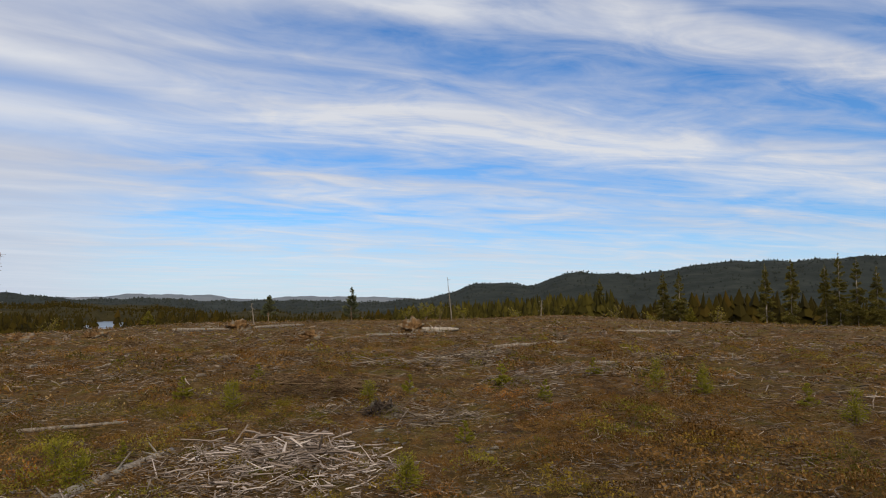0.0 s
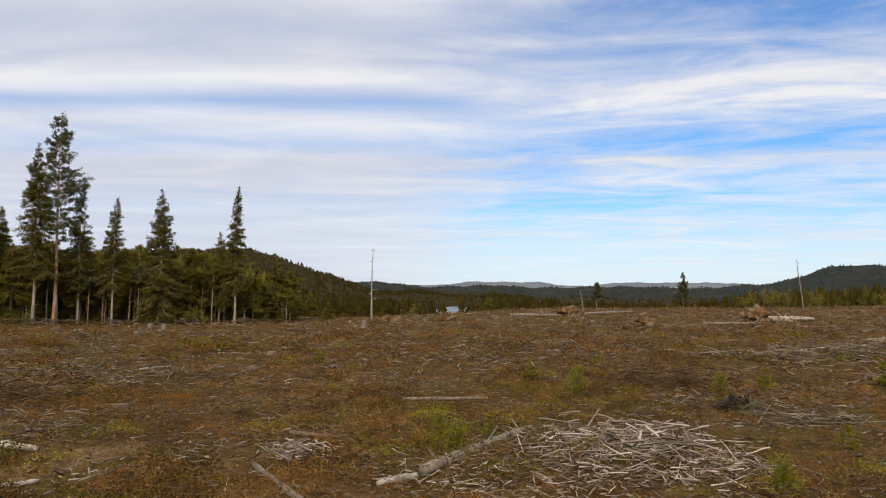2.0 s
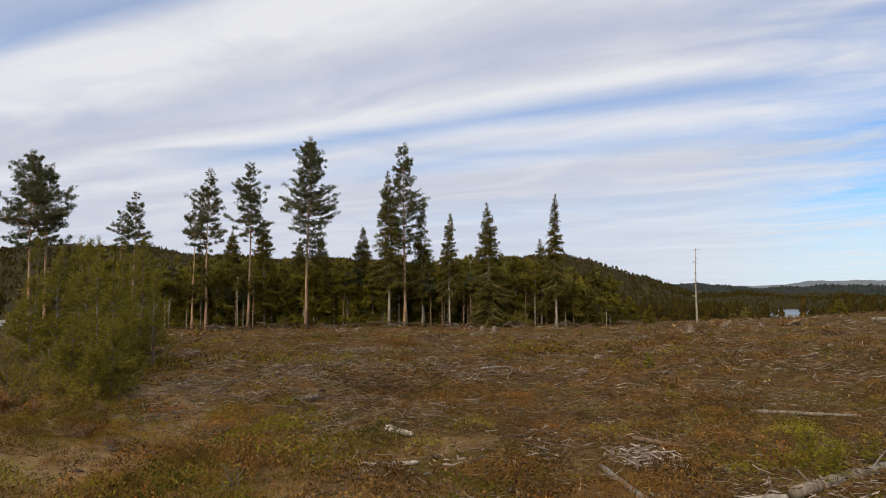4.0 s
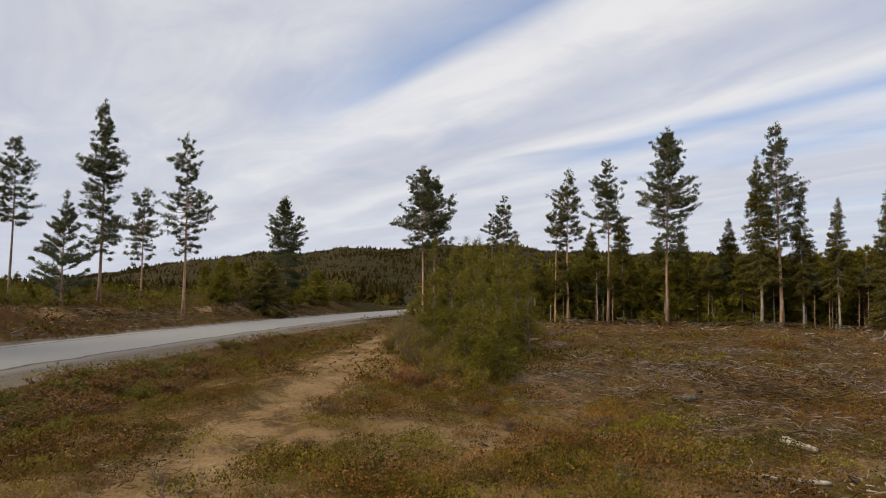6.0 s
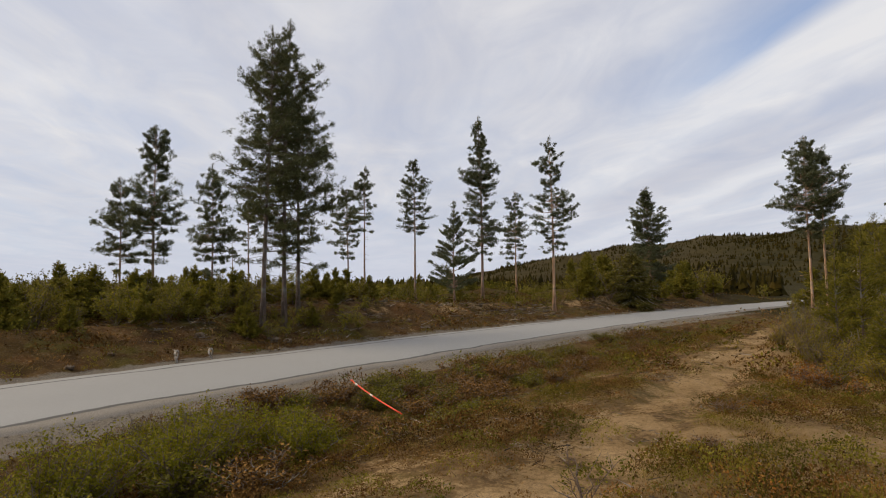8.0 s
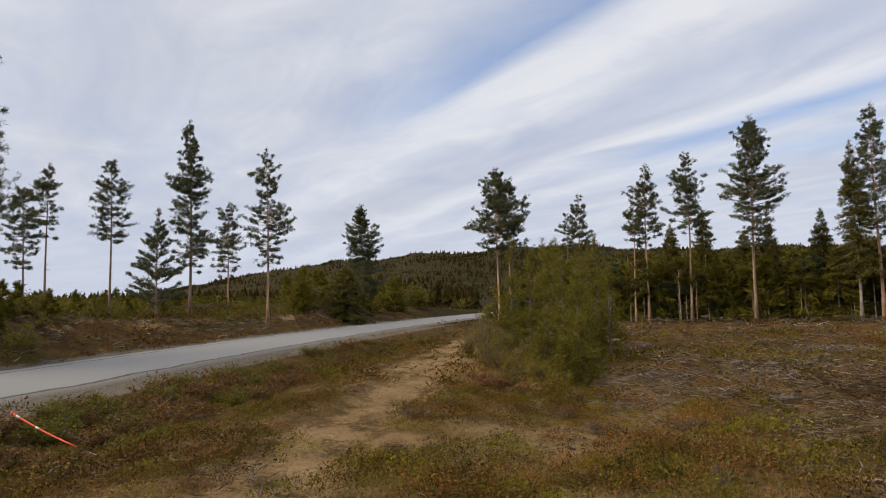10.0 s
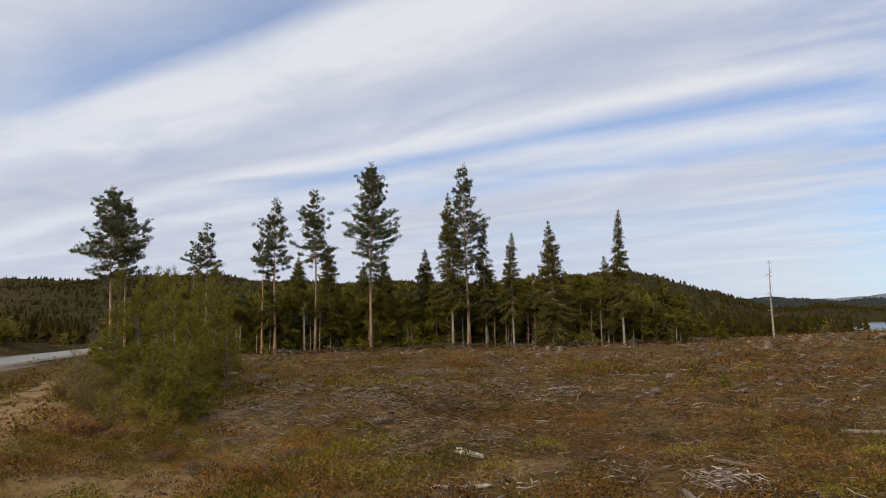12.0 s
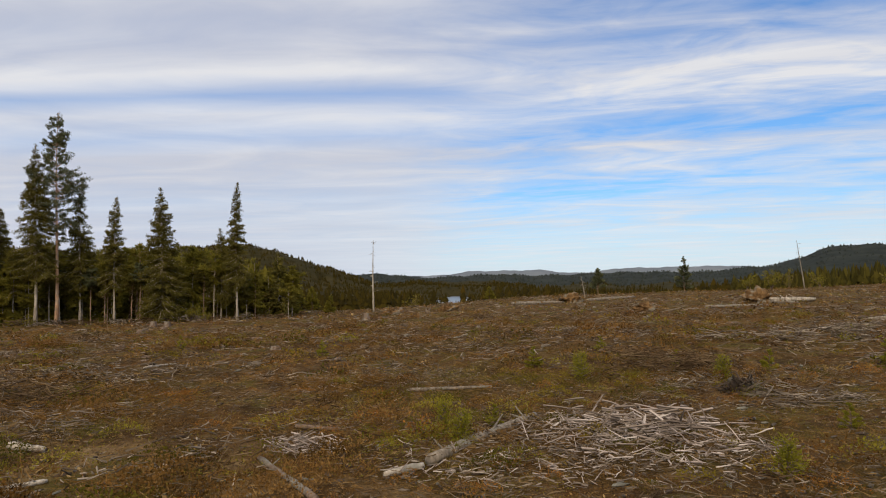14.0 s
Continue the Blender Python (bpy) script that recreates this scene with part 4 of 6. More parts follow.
def far_woods():
    """Distant forest: thousands of ragged little conifers, only crowns and tips visible."""
    r = np.random.default_rng(8)
    tiers = []
    sides = 6
    for i, (z0, z1, w) in enumerate(((0.05, 0.55, 0.20), (0.32, 0.8, 0.145), (0.6, 1.06, 0.085))):
        a = np.arange(sides) * 2 * math.pi / sides + i
        rr = w * (1 + 0.35 * np.sin(a * 2 + i * 2))
        ring = np.stack([np.cos(a) * rr, np.sin(a) * rr, np.full(sides, z0) + 0.05 * np.cos(3 * a)], -1)
        v = np.concatenate([ring, [[0.01 * i, 0, z1]]])
        f = np.stack([np.arange(sides), np.roll(np.arange(sides), -1), np.full(sides, sides)], -1)
        tiers.append((v, [f]))
    tv, tf = join(*tiers)

    def band(name, n, az0, az1, d0, d1, h0, h1, label, power=1.0, sink=0.0, wide=1.0, mat="far_needles"):
        az = r.uniform(az0, az1, n)
        d = d0 * (d1 / d0) ** (r.uniform(0, 1, n) ** power)
        x, y = -np.sin(np.radians(az)) * d, np.cos(np.radians(az)) * d
        u, w = road_coords(x, y)
        keep = ~((w > -7) & (w < 9) & (np.abs(u) < 130))
        la = radians(26.95)
        lu, lv = x - LAKE[0], y - LAKE[1]
        along = -lu * math.sin(la) + lv * math.cos(la)
        side2 = lu * math.cos(la) + lv * math.sin(la)
        keep &= ~((np.abs(side2) < 9 + 4 * (along > 0)) & (along > -480) & (along < 160))
        x, y, d = x[keep], y[keep], d[keep]
        h = r.uniform(h0, h1, len(x)) * (0.8 + 0.3 * rough_field(x, y, 60))
        h = np.maximum(h, h0 * 0.7)
        ww = h * r.uniform(0.8, 1.25, len(x)) * wide
        v, f = spread(tv, tf, np.stack([x, y, land(x, y) - sink], -1), r.uniform(0, 6.28, len(x)), np.stack([ww, ww, h], -1))
        ob = link_mesh(name, v, f, MAT[mat])
        tagged(ob, label, "forest", kind="stuff")

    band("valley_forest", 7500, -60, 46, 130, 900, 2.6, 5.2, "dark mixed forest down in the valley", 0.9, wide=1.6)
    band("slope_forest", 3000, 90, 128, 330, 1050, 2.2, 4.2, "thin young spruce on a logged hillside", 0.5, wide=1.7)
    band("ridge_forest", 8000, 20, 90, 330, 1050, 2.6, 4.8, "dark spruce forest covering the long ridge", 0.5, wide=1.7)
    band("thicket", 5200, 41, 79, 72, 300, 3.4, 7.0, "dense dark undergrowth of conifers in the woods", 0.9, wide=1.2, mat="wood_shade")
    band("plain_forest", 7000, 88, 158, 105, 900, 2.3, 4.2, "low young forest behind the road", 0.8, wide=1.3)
    band("rim_forest", 900, -14, 4.5, 106, 175, 2.6, 5.6, "dark olive mixed forest just below the rim of the clear-cut", 1.0, wide=1.2, mat="shaded_rim_needles")
    band("hill_forest", 6000, -62, 60, 1300, 3000, 5, 8, "dark forest on the far hills, bluish from haze put into its colour", 0.6, wide=3.0, mat="hazy_needles")


far_woods()


# ---------------------------------------------------------------- shrubs and saplings
def leaf_cloud(centre, size, r, slim=0.55):
    """Small folded leaves: two triangles each."""
    n = len(centre)
    w = r.normal(size=(n, 3))
    w /= np.linalg.norm(w, axis=1, keepdims=True)
    s = np.cross(w, r.normal(size=(n, 3)))
    s /= np.linalg.norm(s, axis=1, keepdims=True) + 1e-9
    a, b = centre, centre + w * size[:, None]
    m1 = centre + w * size[:, None] * 0.5 + s * size[:, None] * slim * 0.5
    m2 = centre + w * size[:, None] * 0.5 - s * size[:, None] * slim * 0.5
    v = np.stack([a, m1, b, m2], 1).reshape(-1, 3)
    i = np.arange(n)[:, None] * 4
    return v, np.concatenate([i + [0, 1, 2], i + [0, 2, 3]])


def shrub(name, at, h, wide, stems, leaves, seed, label, leafmat, barkmat, leaf=0.045, group="", category="shrub"):
    r = np.random.default_rng(seed)
    top = thing(name, at, label, category, group)
    q = np.linspace(0, 1, 6)
    ang = r.uniform(0, 6.28, stems)
    reach = wide * r.uniform(0.25, 1.0, stems)
    hh = h * r.uniform(0.55, 1.0, stems) * (1 - 0.25 * (reach / wide) ** 2)
    x = np.cos(ang)[:, None] * (reach[:, None] * q ** 1.3) + r.normal(0, 0.03, (stems, 6)) * q
    y = np.sin(ang)[:, None] * (reach[:, None] * q ** 1.3) + r.normal(0, 0.03, (stems, 6)) * q
    z = hh[:, None] * q - 0.05
    paths = np.stack([x, y, z], -1)
    main = tubes(paths, np.full((stems, 6), 0.012 * h ** 0.5) * (1 - 0.75 * q), 4)
    # side twigs
    nt = stems * 7
    which = r.integers(0, stems, nt)
    t = r.uniform(0.25, 0.97, nt)
    kk = np.clip(t * 5, 0, 4.999)
    i = kk.astype(int)
    b0 = paths[which, i] * (1 - (kk - i))[:, None] + paths[which, i + 1] * (kk - i)[:, None]
    way = np.stack([r.normal(0, 1, nt), r.normal(0, 1, nt), r.uniform(0.2, 1.3, nt)], -1)
    way /= np.linalg.norm(way, axis=1, keepdims=True)
    tl = h * r.uniform(0.10, 0.28, nt)
    tp = b0[:, None] + way[:, None] * (tl[:, None] * np.linspace(0, 1, 3))[..., None]
    twigs = tubes(tp, np.full((nt, 3), 0.0045) * np.array([1, 0.7, 0.4]), 3)
    v, fs = join((main[0], [main[1]]), (twigs[0], [twigs[1]]))
    link_mesh("stem", v, fs, barkmat, smooth=True, parent=top)
    lw = r.integers(0, nt, leaves)
    lt = r.uniform(0.1, 1.05, leaves)
    c = b0[lw] + way[lw] * (tl[lw] * lt)[:, None] + r.normal(0, 0.03, (leaves, 3))
    v, f = leaf_cloud(c, leaf * r.uniform(0.6, 1.3, leaves), r)
    link_mesh("foliage", v, [f], leafmat, parent=top)
    return top


def sapling(at, h, wide, seed, label, group="", density=1.0, blade=0.8, sprays=6, needles="sapling_needles", name="sapling"):
    return conifer(name, at, h, 0.05, wide, "young", seed, label, MAT[needles], MAT["rotten_wood"], density=density, dead=0.0, group=group, blade=blade, thick=0.012 * h + 0.012, sprays=sprays, limb_sides=3)


for i, (x, y, h) in enumerate(((-3.23, 6.40, 0.26), (-3.46, 11.44, 0.46), (-0.35, 6.57, 0.30), (-1.29, 11.71, 0.36), (-3.6, 6.75, 0.30), (-3.6, 11.7, 0.36), (3.6, 12.0, 0.55), (4.6, 12.6, 0.5), (5.5, 9.6, 0.45))):
    sapling(drop(x, y), h, h * 0.26, 800 + i, "small yellow-green pine seedling in the heather", "seedlings on the clear-cut", 0.42, 0.40, 6, "seedling_needles")
shrub("rust_bush", drop(-3.88, 6.74), 0.26, 0.22, 16, 420, 820, "small rust-brown withered bush beside a seedling", MAT["rust_fern"], MAT["rotten_wood"], 0.03)
shrub("birch_sprig", drop(-5.64, -1.46), 0.55, 0.28, 6, 120, 821, "thin birch sprig with yellowing leaves beside the track", MAT["birch_leaves"], MAT["rotten_wood"], 0.022)
shrub("weed_stalk", drop(-6.49, -7.28), 0.95, 0.10, 3, 70, 822, "tall dry weed stalk at the road edge", MAT["willow_leaves"], MAT["rotten_wood"], 0.03)
shrub("birch_sprig", drop(-5.94, 2.10), 0.40, 0.16, 7, 160, 823, "small fresh green birch sprig in the heather", MAT["birch_leaves"], MAT["rotten_wood"], 0.026)
for i, (x, y, h, w) in enumerate(((-5.7, -5.7, 0.72, 0.55), (-6.5, -6.0, 0.78, 0.6), (-7.4, -5.9, 0.58, 0.5), (-5.0, -6.2, 0.70, 0.55), (-5.9, -6.8, 0.55, 0.5), (-8.2, -6.2, 0.50, 0.5), (-4.4, -6.0, 0.70, 0.5), (-3.5, -6.5, 0.65, 0.5), (-6.9, -6.9, 0.5, 0.5), (-7.0, -5.1, 0.5, 0.45))):
    shrub("birch_shrub", drop(x, y), 1.5 * h, 1.15 * w, 30, 5000, 840 + i, "leafy green birch shrub in the roadside ditch", MAT["birch_leaves"], MAT["rotten_wood"], 0.034, "shrubs in the ditch")


def ditch_bushes():
    """Low rounded heather and willow bushes along the ditch, thickest near the gravel."""
    r = np.random.default_rng(71)
    pool = [shrub("ditch_bush", (0, 0, 0), 0.50, 0.42, 30, 2500, 860 + i, "low brown-green bush in the roadside ditch", MAT[("heather_bush", "thicket_willow", "heather_bush", "ditch_green", "ditch_green")[i]], MAT["rotten_wood"], 0.033, "bushes along the ditch") for i in range(5)]
    for i in range(230):
        u = -2 + 36 * r.uniform() ** 0.9
        w = -6.3 + r.normal(0, 0.85) - 0.6 * (i % 4 == 0)
        if w > -4.9:
            w = -5.0 - 0.3 * r.uniform()
        n = road_mid(u) + w
        x, y = RU[0] * u + RN[0] * n, RU[1] * u + RN[1] * n
        k2 = r.uniform(0.60, 1.30) * (0.8 if u > 18 else 1.0)
        if abs(math.degrees(math.atan2(-x, y)) - 120.3) < 2.6 and math.hypot(x, y) < 13.0:
            k2 *= 0.45
        m = Matrix.Translation(drop(x, y, 0.02)) @ Matrix.Rotation(r.uniform(0, 6.28), 4, "Z") @ Matrix.Diagonal((1.25 * k2, 1.25 * k2, 0.85 * k2, 1))
        if i < 5:
            pool[i].matrix_basis = m
        else:
            copy_thing(pool[r.choice(5, p=[0.3, 0.22, 0.2, 0.14, 0.14])], Matrix.Identity(4)).matrix_basis = m


ditch_bushes()
# the thicket at the head of the sandy track
for i, (x, y, h) in enumerate(((-12.9, 2.30, 1.15), (-13.9, 2.45, 1.95), (-15.0, 2.35, 2.35), (-13.4, 1.75, 1.30), (-15.9, 1.75, 2.55), (-17.0, 2.4, 2.85), (-14.6, 2.75, 1.45),
                               (-16.4, 2.9, 2.05), (-18.6, 3.4, 2.8), (-20.0, 4.1, 3.1), (-19.8, 2.6, 3.0), (-21.6, 3.2, 3.3), (-17.4, 3.9, 2.2), (-22.5, 4.4, 3.2), (-18.0, 1.5, 2.85), (-15.2, 1.25, 2.0), (-12.5, 1.95, 0.75), (-18.9, 2.5, 2.7), (-17.3, 3.1, 1.9))):
    sapling(drop(x, y), 1.12 * h, 0.31 * h ** 0.6, 700 + i, "young green spruce sapling in the thicket by the track", "saplings by the track", 0.8, 0.6, 6, "thicket_spruce")
for i, (x, y, h, w) in enumerate(((-13.9, 1.15, 0.95, 0.42), (-14.7, 0.85, 1.25, 0.45), (-15.9, 0.75, 1.55, 0.5), (-17.3, 0.75, 1.75, 0.5), (-19.2, 0.8, 1.9, 0.55), (-14.4, 1.55, 1.35, 0.45), (-13.0, 1.55, 0.75, 0.42), (-18.2, 1.3, 1.9, 0.55),
                                  (-21.0, 1.4, 2.0, 0.6), (-16.4, 1.15, 1.75, 0.45), (-12.2, 1.75, 0.50, 0.40), (-12.6, 0.95, 0.55, 0.4), (-20.2, 0.45, 1.3, 0.5))):
    shrub("willow_shrub", drop(x, y), 0.82 * h, w, 20, 2600, 740 + i, "upright olive-brown willow shrub beside the sandy track", MAT["willow_leaves" if i % 2 == 0 else "thicket_willow"], MAT["rotten_wood"], 0.026, "willows by the track")


def plant_saplings():
    """Young growth on the far side of the road and along the rim of the clear-cut."""
    r = np.random.default_rng(21)
    firs = [sapling((0, 0, 0), 2.0, 0.55, 760 + i, "young spruce in the low growth beyond the road", "young spruces beyond the road", 0.55, 1.7, 4, "thicket_spruce", "young_fir") for i in range(4)]
    bushes = [shrub("low_birch" if i < 2 else "willow_bush", (0, 0, 0), 1.6, 0.85, 8, 800, 780 + i, "low leafy birch shrub in rough ground" if i < 2 else "low olive willow bush in rough ground", MAT["dark_sapling" if i < 2 else "thicket_willow"], MAT["rotten_wood"], 0.075, "low birch shrubs") for i in range(4)]
    seedlings = [sapling((0, 0, 0), 2.0, 0.62, 790 + i, "small yellow-green pine seedling in the heather", "seedlings on the clear-cut", 0.30, 1.5, 6, "seedling_needles") for i in range(3)]
    used = set()

    def put(pool, x, y, h):
        p = pool[r.integers(len(pool))]
        k2 = h / (1.6 if pool is bushes else 2.0)
        m = Matrix.Translation(drop(x, y, 0.03)) @ Matrix.Rotation(r.uniform(0, 6.28), 4, "Z") @ Matrix.Diagonal((k2 * r.uniform(0.9, 1.3), k2 * r.uniform(0.9, 1.3), k2, 1))
        if p not in used:
            used.add(p)
            p.matrix_basis = m
        else:
            copy_thing(p, Matrix.Identity(4)).matrix_basis = m

    n = 0
    while n < 460:
        az, d = r.uniform(91, 153), 24 + 56 * r.uniform() ** 0.8
        x, y = spot(az, d)
        u, w = road_coords(x, y)
        if w < ROAD_HALF + 5.2 - 1.0 * (u > 45):
            continue
        put(firs if r.uniform() < 0.42 else bushes, x, y, r.uniform(0.6, 1.55) * (0.6 if w < 9.5 else 1.0))
        n += 1
    n = 0
    while n < 130:      # under the old pines by the road
        az, d = r.uniform(119, 152), r.uniform(20, 36)
        x, y = spot(az, d)
        u, w = road_coords(x, y)
        if not ROAD_HALF + 2.9 < w < ROAD_HALF + 11:
            continue
        put(firs if r.uniform() < 0.30 else bushes, x, y, r.uniform(0.7, 1.6) * (0.75 if w < ROAD_HALF + 4.2 else 1.2))
        n += 1
    for i in range(52):      # thick bushes round the feet of the old pines
        az, d = 121.0 + 0.40 * i + r.normal(0, 0.3), r.uniform(24.6, 28.6)
        x, y = spot(az, d)
        if road_coords(x, y)[1] > ROAD_HALF + 1.3:
            put(firs if i % 4 == 0 else bushes, x, y, r.uniform(0.7, 1.5))
    n = 0
    while n < 70:      # where the road bends out of sight
        az, d = r.uniform(86, 104), r.uniform(50, 84)
        x, y = spot(az, d)
        u, w = road_coords(x, y)
        if abs(w) < ROAD_HALF + 3.0:
            continue
        put(firs if r.uniform() < 0.6 else bushes, x, y, r.uniform(1.6, 3.6))
        n += 1
    for az, d, h in ((47.4, 43.5, 1.1), (48.6, 45, 1.4), (42.6, 47, 1.2), (59.5, 44, 0.9), (68, 45, 0.9), (74.5, 44.5, 0.8), (3.5, 95, 2.6), (1.8, 92, 3.2), (0.6, 99, 2.8), (-1.5, 97, 2.4), (-14, 100, 2.6),
                     (-17, 96, 2.2), (-22, 98, 3.0), (-20, 90, 2.2), (-10, 108, 2.4), (-6, 104, 2.2), (30.5, 62, 1.4), (24, 75, 1.6), (37.5, 52, 1.5), (39, 55, 2.0), (40.5, 52, 1.7)):
        put(bushes if d > 90 or h < 1.45 else firs, *spot(az, d), h)
    for az, d, h in ((15.2, 16.5, 0.5), (9.5, 14.0, 0.45), (20.6, 13.5, 0.5), (3.0, 12.5, 0.5), (-4.5, 14.0, 0.55), (-8.0, 11.5, 0.45), (-12.0, 15.0, 0.5), (-20.0, 13.0, 0.6), (24.0, 8.0, 0.34), (-1.5, 9.0, 0.36),
                     (-27.0, 12.0, 0.5), (49.0, 21.0, 0.5), (38.0, 17.0, 0.45)):
        put(seedlings, *spot(az, d), h * 0.85)


plant_saplings()


# ---------------------------------------------------------------- snags, logs, stumps
def snag(az, d, top, lean, label, seed, wood="dead_wood"):
    x, y = spot(az, d)
    z = float(land(x, y))
    h = EYE + d * math.tan(radians(top)) - z
    r = np.random.default_rng(seed)
    ob = thing("dead_tree", (x, y, z), label, "dead tree")
    line = trunk_line(h, lean, r, 10, 0.008)
    s = np.linspace(0, 1, 10)
    tv, tq, tc2 = tubes(line[None] - np.array([0, 0, 0.1]), (0.080 * (1 - 0.80 * s))[None], 8)
    stem = link_mesh("trunk", tv, [tq, tc2], MAT[wood], smooth=True, parent=ob)
    n = 30
    hs = r.uniform(0.25, 0.98, n)
    a = r.uniform(0, 6.28, n)
    p = on_line(line, hs)[:, None] + np.stack([np.cos(a), np.sin(a), r.uniform(-0.4, 0.3, n)], -1)[:, None] * (r.uniform(0.12, 0.45, n)[:, None] * np.linspace(0, 1, 3))[..., None]
    for one in p:
        v, q, cap = tubes(one[None], 0.014 * np.array([[1, 0.8, 0.5]]), 4)
        link_mesh("branch_stub", v, [q, cap], MAT[wood], parent=stem)


snag(33.9, 52, 4.05, (0.0, 0.0), "tall bare pale dead pine snag on the rim of the clear-cut", 1, "bleached_wood")
snag(-0.45, 84, 3.0, (-0.10, 0.02), "leaning bare grey dead tree on the rim of the clear-cut", 2)
snag(16.0, 72, 0.6, (-0.16, 0.02), "short leaning grey dead stem on the rim", 3)
snag(-8.0, 88, 1.0, (0.05, 0.02), "thin grey dead stem on the rim", 4)


def log(p, q, rad, mat, label, seed, sag=0.0, stubs=5, lift=0.0, group="logs on the clear-cut"):
    """A felled stem or thick branch on the ground, with broken ends and stubs."""
    r = np.random.default_rng(seed)
    p, q = np.array(p, float), np.array(q, float)
    k = 9
    s = np.linspace(0, 1, k)
    xy = p[None] * (1 - s)[:, None] + q[None] * s[:, None]
    side = np.array([-(q - p)[1], (q - p)[0]])
    side = side / (np.linalg.norm(side) + 1e-9)
    xy = xy + side * (np.sin(s * 3.1 + r.uniform(0, 3)) * 0.004 * np.linalg.norm(q - p))[:, None] * r.uniform(-1, 1)
    g = land(xy[:, 0], xy[:, 1])
    straight = np.linspace(g[0], g[-1], k)
    z = straight + 0.25 * max(float(np.max(g - straight)), 0.0) + rad * 0.7 + lift
    line = np.concatenate([xy, z[:, None]], 1)
    base = line[0].copy()
    ob = thing("log", tuple(base), label, "log", group)
    wob = rad * (1 - 0.35 * s) * (1 + 0.08 * r.normal(size=k))
    wob[[0, -1]] *= 0.8
    v, f, cap = tubes((line - base)[None], wob[None], 10)
    v += r.normal(0, rad * 0.05, v.shape)
    stem = link_mesh("stem", v, [f, cap], MAT[mat], smooth=True, parent=ob)
    if stubs:
        i = r.integers(1, k - 1, stubs)
        w = np.stack([r.normal(0, 1, stubs), r.normal(0, 1, stubs), r.uniform(0.1, 1.2, stubs)], -1)
        w /= np.linalg.norm(w, axis=1, keepdims=True)
        pp = (line - base)[i][:, None] + w[:, None] * (rad * r.uniform(1.5, 5, stubs)[:, None] * np.linspace(0, 1, 3))[..., None]
        for one in pp:
            v, f, cap = tubes(one[None], rad * 0.22 * np.array([[1, 0.8, 0.5]]), 5)
            link_mesh("branch_stub", v, [f, cap], MAT[mat], smooth=True, parent=stem)


GREY = "weathered grey log lying in the slash"
PALE = "short pale barkless branch lying in the heather"
log((-3.20, 5.72), (-3.05, 8.02), 0.060, "dead_wood", "long weathered grey log beside the pile of bleached sticks", 1)
log((-3.24, 5.66), (-3.42, 5.30), 0.040, "bleached_wood", "broken bleached end of a weathered log", 2, stubs=3)
log((-3.55, 4.55), (-4.95, 5.41), 0.036, "rotten_wood", "thin dark branch lying in the heather", 3)
log((-5.63, 9.34), (-4.54, 10.12), 0.033, "dead_wood", GREY, 4)
log((-7.58, 4.52), (-7.21, 4.68), 0.046, "bleached_wood", "short white birch piece lying in the heather", 5, stubs=0)
log((-7.28, 2.90), (-6.96, 3.04), 0.024, "bleached_wood", PALE, 6, stubs=2)
log((-6.50, 3.38), (-6.23, 3.62), 0.028, "bleached_wood", PALE, 7, stubs=2)
log((-6.14, 3.70), (-6.04, 3.99), 0.028, "bleached_wood", PALE, 12, stubs=2)
log((-12.86, 10.25), (-13.37, 11.53), 0.030, "bleached_wood", PALE, 9, stubs=2)
log((-10.03, 4.31), (-10.73, 5.21), 0.042, "dead_wood", GREY, 10, stubs=5)
log((-5.5, 6.6), (-5.0, 6.85), 0.03, "rotten_wood", "short dark branch on the forest floor", 11)
log((-4.9, 8.6), (-4.6, 9.1), 0.03, "rotten_wood", "short dark branch on the forest floor", 8)
for i, (a1, d1, a2, d2, rr) in enumerate(((22.1, 50, 17.7, 53, 0.14), (15.9, 55, 12.0, 63, 0.14), (6.7, 37, 2.6, 42, 0.10), (2.2, 47, -1.0, 48, 0.16), (1.8, 45.5, 0.2, 46.5, 0.12),
                                          (3.4, 20.6, 1.0, 21.5, 0.07), (0.5, 22.0, -4.5, 23.0, 0.07), (-4.0, 27, -10.0, 29, 0.08), (28.3, 21, 26.0, 20.0, 0.05), (-14, 40, -19, 44, 0.1), (-12, 18, -16, 19.5, 0.06), (-21, 22, -24, 24, 0.07))):
    log(spot(a1, d1), spot(a2, d2), rr, "dead_wood" if i != 3 else "bleached_wood", "pale weathered log lying across the clear-cut", 30 + i, stubs=7)


